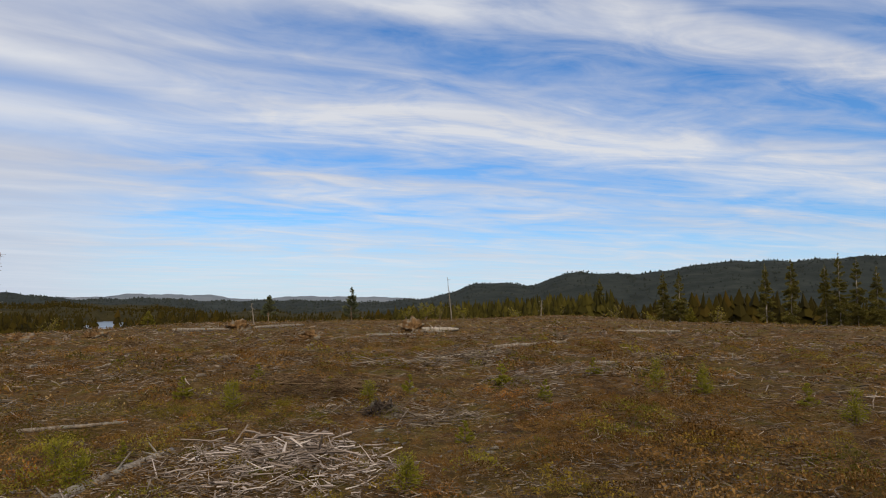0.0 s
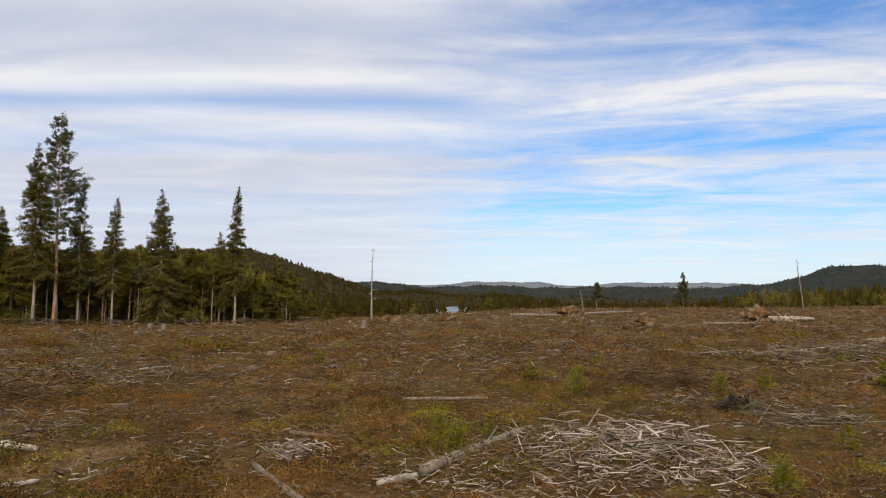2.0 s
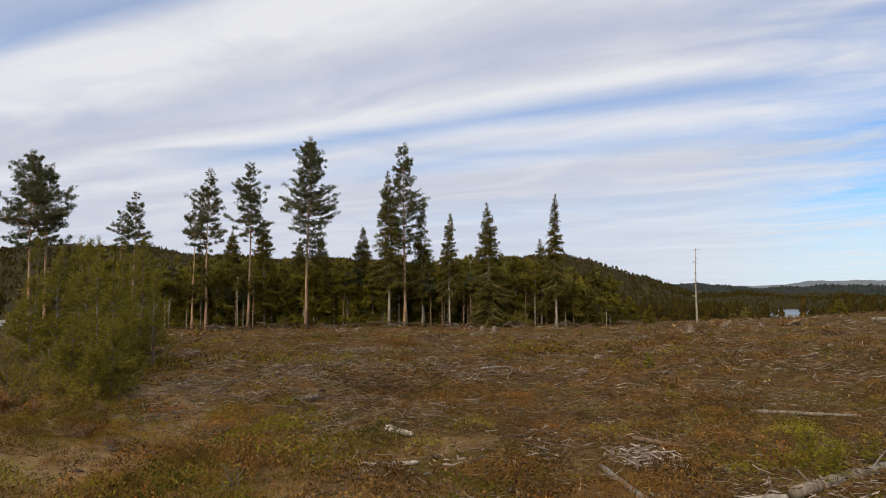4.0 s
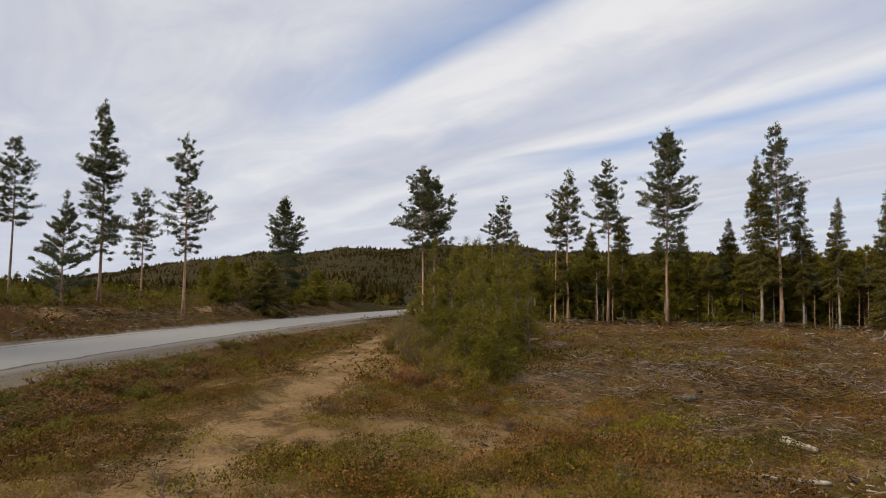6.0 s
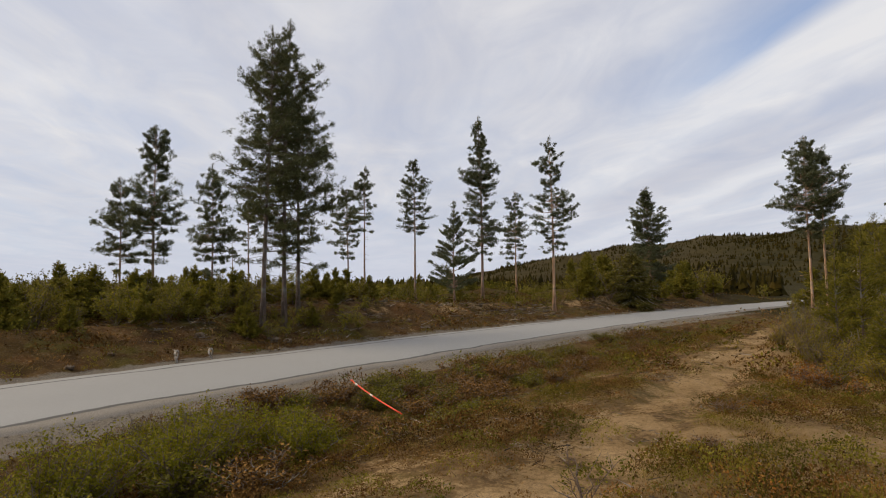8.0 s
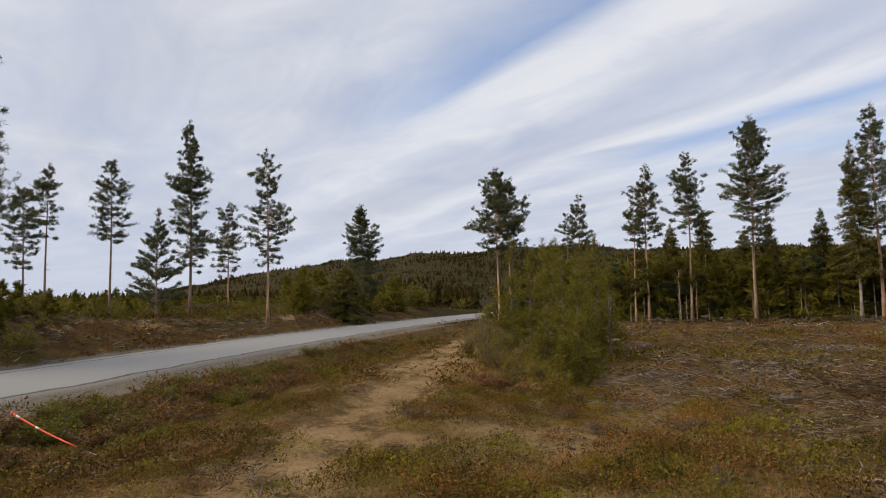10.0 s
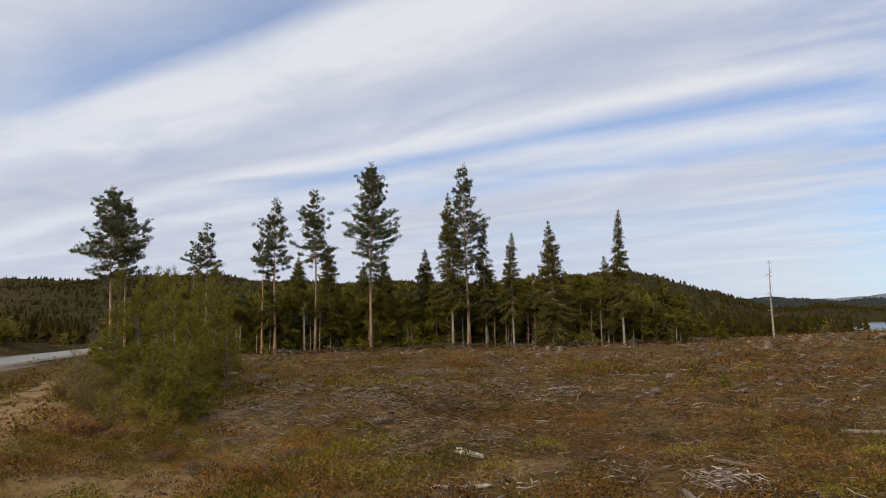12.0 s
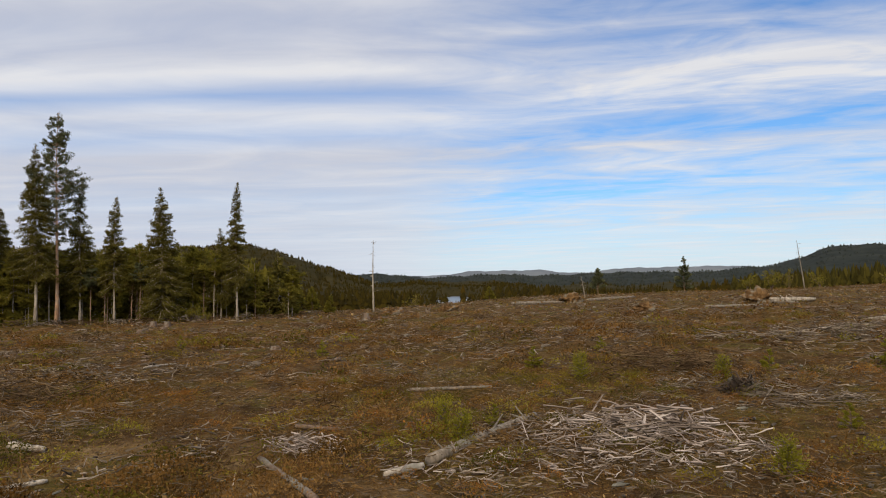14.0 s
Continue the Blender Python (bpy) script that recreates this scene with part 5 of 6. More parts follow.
def stump(az, d, rad, h, seed, roots=True):
    r = np.random.default_rng(seed)
    x, y = spot(az, d)
    ob = thing("tree_stump", drop(x, y, 0.04), "low cut tree stump with pale top on the clear-cut", "stump", "stumps on the clear-cut", r.uniform(0, 6.28))
    a = np.arange(18) * 2 * math.pi / 18
    flare = 1 + 0.25 * np.sin(a * 4 + r.uniform(0, 6)) + 0.1 * r.normal(size=18)
    rows = []
    for z, k2, fl in ((0.0, 1.5, 1.0), (0.25, 1.15, 0.6), (0.7, 1.0, 0.25), (0.97, 0.97, 0.2), (1.0, 0.93, 0.2)):
        rr = rad * k2 * (1 + (flare - 1) * fl)
        rows.append(np.stack([np.cos(a) * rr, np.sin(a) * rr, np.full(18, z * h) + (0.04 * h * np.sin(a + 1) if z > 0.9 else 0)], -1))
    v = np.concatenate(rows)
    idx = np.arange(90).reshape(5, 18)
    nx = np.roll(idx, -1, 1)
    q = np.stack([idx[:-1], nx[:-1], nx[1:], idx[1:]], -1).reshape(-1, 4)
    link_mesh("bark", v, [q], MAT["rotten_wood"], smooth=True, parent=ob)
    cap = np.concatenate([rows[-1] + np.array([0, 0, 0.003]), [[0, 0, h + 0.004]]])
    i = np.arange(18)
    link_mesh("cut_top", cap, [np.stack([i, np.roll(i, -1), np.full(18, 18)], -1)], MAT["dead_wood"], parent=ob, label="pale sawn wood")


rs = np.random.default_rng(77)
for i in range(15):
    az_, d_ = rs.uniform(-36, 74), 12 + 36 * rs.uniform() ** 0.8
    stump(az_, d_, rs.uniform(0.08, 0.14), rs.uniform(0.10, 0.24), 100 + i)
for az_, d_ in ((34.5, 37.0), (31.6, 45.0), (29.3, 43.0), (51.2, 38.6), (50.2, 38.4)):
    stump(az_, d_, 0.15, 0.38, 160 + int(d_))


def root_plate(az, d, wide, high, seed, mat="root_soil", label="orange-brown upturned root plate on the rim of the clear-cut"):
    """An upturned root plate: soil and broken roots standing on edge."""
    r = np.random.default_rng(seed)
    x, y = spot(az, d)
    ob = thing("root_plate", drop(x, y, 0.1), label, "root plate", "upturned roots", radians(az))
    bm = bmesh.new()
    bmesh.ops.create_icosphere(bm, subdivisions=4, radius=0.5)
    for v in bm.verts:
        n = noise.fractal(v.co * 4.0 + Vector((seed, 0, 0)), 0.7, 2.0, 5)
        v.co *= 0.85 + 0.8 * n + 0.28 * noise.noise(v.co * 21.0 + Vector((0, seed, 0)))
        v.co = Vector((v.co.x * wide, v.co.y * wide * 0.5, v.co.z * high + high * 0.42))
    soil = part("soil", bm, MAT[mat], ob)
    n = 44
    a = r.uniform(0, math.pi, n)
    p0 = np.stack([np.cos(a) * wide * 0.35, r.normal(0, 0.1, n), np.sin(a) * high * 0.6 + 0.1], -1)
    w = np.stack([np.cos(a) + r.normal(0, 0.4, n), r.normal(0, 0.5, n), np.sin(a) * 0.7 + r.normal(0, 0.3, n)], -1)
    q = np.linspace(0, 1, 4)
    pp = p0[:, None] + w[:, None] * (r.uniform(0.2, 0.55, n)[:, None] * wide * 0.6 * q)[..., None] + r.normal(0, 0.03, (n, 4, 3))
    for one in pp:
        v, f, c = tubes(one[None], (min(0.035, 0.03 * wide) * (1 - 0.75 * q))[None], 5)
        link_mesh("root", v, [f, c], MAT[mat], smooth=True, parent=soil)


for az_, d_, w_, h_ in ((17.3, 53, 1.5, 0.95), (11.3, 34, 0.95, 0.55), (2.9, 46.5, 1.5, 1.0), (27.5, 46, 1.2, 0.5), (32.3, 44, 1.1, 0.55), (30.2, 36, 0.6, 0.35)):
    root_plate(az_, d_, w_, h_, int(az_ * 10))


# ---------------------------------------------------------------- the marker rod in the ditch
def marker_rod():
    m1, t, b = material("orange_plastic", 0.45)
    t.links.new(ramp(t, noise_tex(t, object_vec(t), 30, 3), [(0.3, (0.62, 0.055, 0.02)), (0.7, (0.80, 0.10, 0.035))]), b.inputs["Base Color"])
    m2, t, b = material("reflector_band", 0.3)
    t.links.new(ramp(t, noise_tex(t, object_vec(t), 30, 3), [(0.3, (0.6, 0.58, 0.5)), (0.7, (0.8, 0.78, 0.7))]), b.inputs["Base Color"])
    foot = np.array((*spot(118.5, 11.7), EYE - 11.7 * math.tan(radians(10.1))))
    tip = np.array((*spot(122.6, 12.9), EYE - 12.9 * math.tan(radians(7.35))))
    ob = thing("marker_rod", tuple(foot), "orange plastic snow marker rod leaning over in the ditch", "marker rod")
    way = tip - foot
    s = np.linspace(0, 1, 8)
    bend = np.array([0, 0, 1.0]) * (-0.025 * np.sin(s * math.pi))[:, None]
    v, f, c = tubes((way * s[:, None] + bend)[None], np.full((1, 8), 0.013), 10)
    rod = link_mesh("rod", v, [f, c], m1, smooth=True, parent=ob)
    for a0 in (0.55, 0.86):
        ss = np.linspace(a0, a0 + 0.05, 3)
        v, f, c = tubes((way * ss[:, None] + np.array([0, 0, 1.0]) * (-0.025 * np.sin(ss * math.pi))[:, None])[None], np.full((1, 3), 0.0155), 10)
        link_mesh("reflector", v, [f, c], m2, smooth=True, parent=rod, label="pale reflective band")
    v, f, c = tubes((way * np.array([0.97, 1.0])[:, None])[None], np.array([[0.020, 0.017]]), 10)
    link_mesh("cap", v, [f, c], m1, smooth=True, parent=rod)


marker_rod()


def cabin(az, d):
    """A far pale cabin on the slope across the valley."""
    x, y = spot(az, d)
    ob = thing("cabin", drop(x, y, 0.3), "tiny pale cabin far off on the wooded slope", "cabin", turn=radians(az))
    m1, t, b = material("cabin_paint", 0.7)
    t.links.new(ramp(t, noise_tex(t, object_vec(t), 2, 3), [(0.3, (0.62, 0.61, 0.58)), (0.7, (0.76, 0.75, 0.72))]), b.inputs["Base Color"])
    m2, t, b = material("cabin_roof", 0.8)
    t.links.new(ramp(t, noise_tex(t, object_vec(t), 2, 3), [(0.3, (0.10, 0.09, 0.085)), (0.7, (0.16, 0.15, 0.14))]), b.inputs["Base Color"])
    w, dp, h, rg = 1.7, 1.4, 2.2, 0.9
    v = np.array([[-w, -dp, 0], [w, -dp, 0], [w, dp, 0], [-w, dp, 0], [-w, -dp, h], [w, -dp, h], [w, dp, h], [-w, dp, h], [-w, 0, h + rg], [w, 0, h + rg]])
    link_mesh("wall", v, [np.array([[0, 1, 5, 4], [1, 2, 6, 5], [2, 3, 7, 6], [3, 0, 4, 7]]), np.array([[4, 7, 8], [6, 5, 9]])], m1, parent=ob)
    rv = []
    for dz in (0.05, 0.2):
        rv += [[-w - 0.2, -dp - 0.25, h - 0.15 + dz], [w + 0.2, -dp - 0.25, h - 0.15 + dz], [w + 0.2, 0, h + rg + dz], [-w - 0.2, 0, h + rg + dz], [w + 0.2, dp + 0.25, h - 0.15 + dz], [-w - 0.2, dp + 0.25, h - 0.15 + dz]]
    link_mesh("roof", np.array(rv), [np.array([[0, 1, 2, 3], [3, 2, 4, 5], [6, 7, 8, 9], [9, 8, 10, 11], [0, 1, 7, 6], [5, 4, 10, 11]])], m2, parent=ob)


cabin(33.35, 470)


def boulder(x, y, size, seed):
    bm = bmesh.new()
    bmesh.ops.create_icosphere(bm, subdivisions=3, radius=size)
    for v in bm.verts:
        v.co *= 1 + 0.35 * noise.fractal(v.co * (1.5 / size) + Vector((seed, 3, 1)), 0.9, 2.0, 4)
        v.co.z *= 0.62
    me = bpy.data.meshes.new("boulder")
    for f in bm.faces:
        f.smooth = True
    bm.to_mesh(me)
    bm.free()
    me.materials.append(MAT["field_stone"])
    ob = new("boulder", me)
    ob.location = drop(x, y, -size * 0.25)
    tagged(ob, "earth-stained brown field stone on the bank beyond the road", "stone", "stones by the road")


mt, tt, bb = material("stone", 0.9)
tt.links.new(ramp(tt, noise_tex(tt, object_vec(tt), 6, 5), [(0.3, (0.075, 0.062, 0.048)), (0.5, (0.150, 0.128, 0.102)), (0.7, (0.235, 0.207, 0.170))]), bb.inputs["Base Color"])
MAT["stone"] = mt
mt, tt, bb = material("field_stone", 0.9)
tt.links.new(ramp(tt, noise_tex(tt, object_vec(tt), 6, 5), [(0.3, (0.070, 0.046, 0.026)), (0.5, (0.135, 0.096, 0.060)), (0.7, (0.22, 0.175, 0.125))]), bb.inputs["Base Color"])
MAT["field_stone"] = mt
for i in range(26):
    u_ = rs.uniform(6, 46)
    w_ = ROAD_HALF + rs.uniform(0.9, 5.4)
    n_ = road_mid(u_) + w_
    boulder(RU[0] * u_ + RN[0] * n_, RU[1] * u_ + RN[1] * n_, rs.uniform(0.05, 0.17), i)


def pale_hoop(az, wide, high, seed):
    """A pale hoop of unclear kind, modelled as a root that rises from the soil and dips back into it beside the road.
    """
    d = 16.0
    while road_coords(*spot(az, d))[1] < ROAD_HALF + 0.75:
        d += 0.05
    x, y = spot(az, d)
    r = np.random.default_rng(seed)
    top = thing("pale_hoop", drop(x, y), "pale hoop of unclear kind arching out of the soil beside the road", "root", "pale roots by the road", radians(az + 90))
    a = np.linspace(-0.12, math.pi + 0.12, 12)
    arc = np.stack([-np.cos(a) * wide * 0.5, 0.05 * np.sin(a * 2), np.sin(a) * high], -1) + r.normal(0, 0.006, (12, 3))
    twig = arc[5] + np.linspace(0, 1, 12)[:, None] * np.array([0.20, 0.10, 0.05])
    v, q, cap = tubes(np.stack([arc, twig]), np.stack([np.linspace(0.042, 0.022, 12), np.linspace(0.014, 0.004, 12)]), 7)
    link_mesh("root", v, [q, cap], MAT["bleached_wood"], smooth=True, parent=top)


pale_hoop(136.3, 0.55, 0.30, 41)
pale_hoop(133.8, 0.52, 0.26, 42)


# ---------------------------------------------------------------- ground cover and slash
def tuft(n, reach, high, width, splay, r, droop=0.0):
    """A clump of thin blades that rise from one foot."""
    a = r.uniform(0, 6.28, n)
    rad = reach * np.sqrt(r.uniform(0, 1, n))
    base = np.stack([np.cos(a) * rad, np.sin(a) * rad, np.full(n, -0.02)], -1)
    w = np.stack([np.cos(a) * splay * r.uniform(0, 1, n) + r.normal(0, 0.3, n), np.sin(a) * splay * r.uniform(0, 1, n) + r.normal(0, 0.3, n), np.ones(n)], -1)
    w /= np.linalg.norm(w, axis=1, keepdims=True)
    return blades(base, w, high * r.uniform(0.45, 1.0, n), np.full(n, width), r)


def leafy(n, reach, high, size, r):
    a = r.uniform(0, 6.28, n)
    rad = reach * np.sqrt(r.uniform(0, 1, n))
    z = high * r.uniform(0.1, 1, n) * (1 - 0.5 * (rad / reach) ** 2)
    c = np.stack([np.cos(a) * rad, np.sin(a) * rad, z], -1)
    return leaf_cloud(c, size * r.uniform(0.6, 1.3, n), r, 0.6)


rc = np.random.default_rng(99)


def flat_litter(n, reach, length, width, r):
    """Fallen needles, stalks and bark strips that lie crosswise."""
    a, b = r.uniform(0, 6.28, n), r.uniform(0, 6.28, n)
    rad = reach * np.sqrt(r.uniform(0, 1, n))
    base = np.stack([np.cos(a) * rad, np.sin(a) * rad, r.uniform(0.0, 0.07, n) * (0.5 + length)], -1)
    w = np.stack([np.cos(b), np.sin(b), r.normal(0.12, 0.16, n)], -1)
    return blades(base, w / np.linalg.norm(w, axis=1, keepdims=True), length * r.uniform(0.4, 1.0, n), width * r.uniform(0.6, 1.4, n), r)


def places(n, d0, d1, az0=-44.0, az1=153.0):
    """Points spread evenly over a sector of the ground, with the track and the road left free."""
    d = np.sqrt(rc.uniform(d0 ** 2, d1 ** 2, n))
    az = rc.uniform(az0, az1, n)
    return -np.sin(np.radians(az)) * d, np.cos(np.radians(az)) * d, d, az


def zones(x, y):
    py, pw = path_mid(x)
    onpath = (np.abs(y - py) < pw * (0.90 + 0.35 * rough_field(x, y, 0.9)) + 0.08) & (x < 8) & (x > -33)
    u, w = road_coords(x, y)
    road = (np.where(w > 0, w + 0.9, -w) < ROAD_HALF + 1.5 + 0.35 * rough_field(x, y, 1.5)) & (np.abs(u) < 200)
    return onpath, road, w


def cover(name, template, n, d0, d1, want, size, mat, label, az0=-44.0, az1=153.0):
    x, y, d, az = places(n, d0, d1, az0, az1)
    onpath, road, w = zones(x, y)
    keep = (~onpath | (rc.uniform(0, 1, n) < 0.09)) & ~road & (rc.uniform(0, 1, n) < want(x, y, w, az))
    x, y, d = x[keep], y[keep], d[keep]
    s = rc.uniform(size[0], size[1], len(x)) * (1 + 0.25 * rough_field(x, y, 3))
    v, f = spread(template[0], [template[1]], np.stack([x, y, land(x, y)], -1), rc.uniform(0, 6.28, len(x)), s, rc.normal(0, 0.12, (len(x), 2)))
    ob = link_mesh(name, v, f, MAT[mat])
    at = ob.data.attributes.new("tone", "FLOAT", "POINT")
    at.data.foreach_set("value", np.repeat(rc.uniform(0, 1, len(x)), len(template[0])).astype(np.float32))
    tagged(ob, label, "undergrowth", kind="stuff")


def join_clump(*pieces):
    v, f = join(*[(p[0], [p[1]]) for p in pieces])
    return v, f[0]


def p_chips(x, y, w, az):
    return np.clip(0.50 + 0.4 * rough_field(x - 7, y, 4.5) - 0.25 * step(-az, -30, -10), 0.06, 1)


def p_slash(x, y, w, az):
    return np.clip(0.36 + 0.65 * rough_field(x + 3, y - 8, 2.0), 0.03, 1) * np.where(az < 76, 1.0, 0.3) * (w < -8)


def p_litter(x, y, w, az):
    return np.clip(0.70 - 0.7 * rough_field(x, y, 3.2), 0.2, 1) * (w < -3.5) * (1 - 0.35 * (az > 76)) * (1 - 0.4 * step(-az, -30, -10)) + 0.25 * (w > 3)


def p_heather(x, y, w, az):
    return np.clip(0.58 + 1.0 * rough_field(x, y, 3.2), 0.10, 1)


def p_lingon(x, y, w, az):
    ditch = bell(w, -6.3, 2.4) * 0.9
    return np.clip(0.22 + 0.9 * rough_field(x + 30, y, 3.0) + ditch, 0.03, 1)


def p_grass(x, y, w, az):
    return np.clip(0.22 + 0.9 * rough_field(x, y + 50, 2.6) + 0.25 * bell(w, -9.0, 1.0) + 0.3 * (az > 78), 0.02, 1)


def p_rust(x, y, w, az):
    return np.clip(-0.05 + 0.55 * rough_field(x - 20, y, 2.4) + 0.22 * step(az, 26, 40) * (az < 78) + 0.5 * bell(x, -9.5, 3.5) * bell(y, 1.2, 1.4), 0.01, 1)


HEATH = "low brown heather covering the forest floor"
LING = "low green lingonberry and blueberry shrubs"
GRASS = "tufts of dry straw-coloured grass"
RUST = "rust-brown withered ferns and leaves"


def mound(n, reach, high, size, r, stalks=0.4, width=0.007):
    """A rounded dwarf shrub: fine leaves and twigs over a dome, uneven at the rim."""
    a = r.uniform(0, 6.28, n)
    rad = reach * np.sqrt(r.uniform(0, 1, n)) * (1 + 0.25 * np.sin(a * 3 + r.uniform(0, 6)))
    top = high * (1 - (rad / (1.3 * reach)) ** 2) * (1 + 0.25 * np.sin(a * 2 + 1))
    z = top * r.uniform(0.45, 1.05, n) ** 0.6
    c = np.stack([np.cos(a) * rad, np.sin(a) * rad, z], -1)
    k = int(n * (1 - stalks))
    leaves = leaf_cloud(c[:k], size * r.uniform(0.6, 1.4, k), r, 0.62)
    w = np.stack([np.cos(a[k:]) * rad[k:] / reach + r.normal(0, 0.4, n - k), np.sin(a[k:]) * rad[k:] / reach + r.normal(0, 0.4, n - k), np.full(n - k, 1.2)], -1)
    w /= np.linalg.norm(w, axis=1, keepdims=True)
    twig = blades(c[k:] - w * size, w, size * r.uniform(1.2, 2.4, n - k), np.full(n - k, width), r)
    return join_clump(leaves, twig)


def patch(seed_x, seed_y, size, level, gain=2.2, cut_less=0.0):
    """How likely a kind of shrub grows at a point: clear-edged patches, bare soil between."""
    return lambda x, y, w, az: np.clip(level + gain * (0.7 * rough_field(x + seed_x, y + seed_y, size) + 0.3 * rough_field(x - seed_y, y + seed_x, size * 2.6)) + 0.3 * (az > 66) - cut_less * (az < 62), 0.0, 1)


p_brown, p_even, p_green, p_yellow = patch(0, 0, 2.3, 0.42, 1.5), patch(13, 4, 2.0, 0.40, 1.5), patch(30, 7, 2.1, 0.42, 1.2, 0.40), patch(-21, 40, 1.8, 0.34, 1.2, 0.36)


def p_dark(x, y, w, az):
    """Darker and thicker towards the valley side."""
    return np.clip(p_even(x, y, w, az) + 0.30 * step(-az, -26, -8), 0, 1)


def p_berry(x, y, w, az):
    return np.clip(p_green(x, y, w, az) + 0.7 * bell(w, -6.6, 2.0), 0, 1)


NEAR, MIDDLE = (2.6, 12.5), (12.5, 31)
for kind, mat_, label_, want_, n1, n2, lf in (("heather", "heather", HEATH, p_brown, 330, 1050, 0.017), ("heather", "dark_heather", "dark brown heather clumps on the forest floor", p_dark, 330, 1050, 0.016),
                                              ("lingonberry", "lingon", LING, p_berry, 260, 800, 0.018), ("bilberry", "bilberry", "olive bilberry clumps with turning leaves", p_yellow, 260, 800, 0.019)):
    for v_ in range(2):
        cover(kind, mound(240, 0.20, 0.13, lf * 0.95, rc, 0.34 if kind == "heather" else 0.16, 0.005), int(n1 * 1.5), *NEAR, want_, (0.35, 1.6), mat_, label_)
        cover(kind, mound(60, 0.27, 0.20, lf * 2.35, rc, 0.30 if kind == "heather" else 0.10, 0.014), n2, *MIDDLE, want_, (0.45, 1.4), mat_, label_)
cover("heather", tuft(20, 0.16, 0.10, 0.006, 2.2, rc), 1800, 2.6, 12.5, p_heather, (0.5, 1.25), "heather", HEATH)
cover("heather", leafy(10, 0.5, 0.22, 0.09, rc), 5000, 30, 95, p_brown, (0.5, 1.4), "heather", HEATH)
cover("heather", leafy(10, 0.5, 0.24, 0.09, rc), 3500, 30, 95, p_dark, (0.5, 1.4), "dark_heather", "dark brown heather clumps on the forest floor")
cover("lingonberry", leafy(9, 0.5, 0.25, 0.10, rc), 3200, 30, 90, p_green, (0.6, 1.4), "lingon", LING)
cover("bilberry", leafy(9, 0.5, 0.25, 0.10, rc), 2600, 30, 90, p_yellow, (0.6, 1.4), "bilberry", "olive bilberry clumps with turning leaves")
p_brush = patch(8, -15, 1.7, 0.30, 1.6)
cover("dry_brush", join_clump(tuft(46, 0.22, 0.24, 0.005, 2.0, rc), flat_litter(26, 0.26, 0.20, 0.006, rc)), 1500, 2.8, 13, lambda x, y, w, az: p_brush(x, y, w, az) * (az < 70) * (0.30 + 0.70 * step(az, 14, 36)), (0.5, 1.25), "heather_bush", "tangled red-brown dry stalks and brushwood on the clear-cut", -44, 72)
cover("dry_brush", join_clump(tuft(26, 0.28, 0.26, 0.010, 2.0, rc), flat_litter(16, 0.34, 0.26, 0.012, rc)), 3600, 13, 40, lambda x, y, w, az: p_brush(x, y, w, az) * (az < 76) * (0.30 + 0.70 * step(az, 14, 36)), (0.5, 1.3), "heather_bush", "tangled red-brown dry stalks and brushwood on the clear-cut", -44, 78)
cover("dry_grass", tuft(26, 0.10, 0.17, 0.004, 1.6, rc), 1500, 2.6, 13, p_grass, (0.5, 1.2), "dry_grass", GRASS)
cover("dry_grass", tuft(18, 0.16, 0.20, 0.010, 1.6, rc), 1800, 13, 34, p_grass, (0.6, 1.2), "dry_grass", GRASS)
cover("rust_fern", mound(150, 0.2, 0.14, 0.018, rc, 0.3), 900, 2.6, 14, p_rust, (0.5, 1.2), "rust_fern", RUST)
cover("rust_fern", mound(60, 0.32, 0.16, 0.030, rc, 0.35, 0.012), 2400, 14, 50, p_rust, (0.5, 1.2), "rust_fern", RUST)
cover("moss", leafy(90, 0.30, 0.05, 0.016, rc), 1800, 2.6, 16, p_lingon, (0.6, 1.5), "moss", "yellow-green moss cushions on the forest floor")
cover("litter", flat_litter(30, 0.35, 0.12, 0.006, rc), 5200, 2.6, 13, p_litter, (0.6, 1.4), "litter", "brown litter of stalks, needles and bark")
cover("litter", flat_litter(16, 0.5, 0.20, 0.012, rc), 7500, 13, 32, p_litter, (0.6, 1.4), "litter", "brown litter of stalks, needles and bark")
cover("litter", flat_litter(9, 0.9, 0.40, 0.030, rc), 6000, 32, 92, p_litter, (0.6, 1.4), "litter", "brown litter of stalks, needles and bark")
cover("grey_litter", flat_litter(26, 0.45, 0.16, 0.009, rc), 2600, 2.6, 13, p_slash, (0.6, 1.4), "grey_sticks", "short pale broken twigs in the litter")
cover("grey_litter", flat_litter(16, 0.6, 0.26, 0.018, rc), 5200, 13, 36, p_slash, (0.6, 1.4), "grey_sticks", "short pale broken twigs in the litter")
cover("grey_litter", flat_litter(9, 1.0, 0.5, 0.045, rc), 4200, 36, 90, p_slash, (0.6, 1.4), "grey_sticks", "short pale broken twigs in the litter")
cover("wood_chips", leafy(14, 0.35, 0.03, 0.026, rc), 5200, 2.6, 14, p_chips, (0.6, 1.4), "chips", "loose bark flakes, chips and litter")
cover("wood_chips", leafy(10, 0.6, 0.10, 0.060, rc), 6000, 14, 38, p_chips, (0.6, 1.4), "chips", "loose bark flakes, chips and litter")
cover("wood_chips", leafy(8, 1.0, 0.18, 0.13, rc), 4500, 38, 92, p_chips, (0.6, 1.4), "chips", "loose bark flakes, chips and litter")


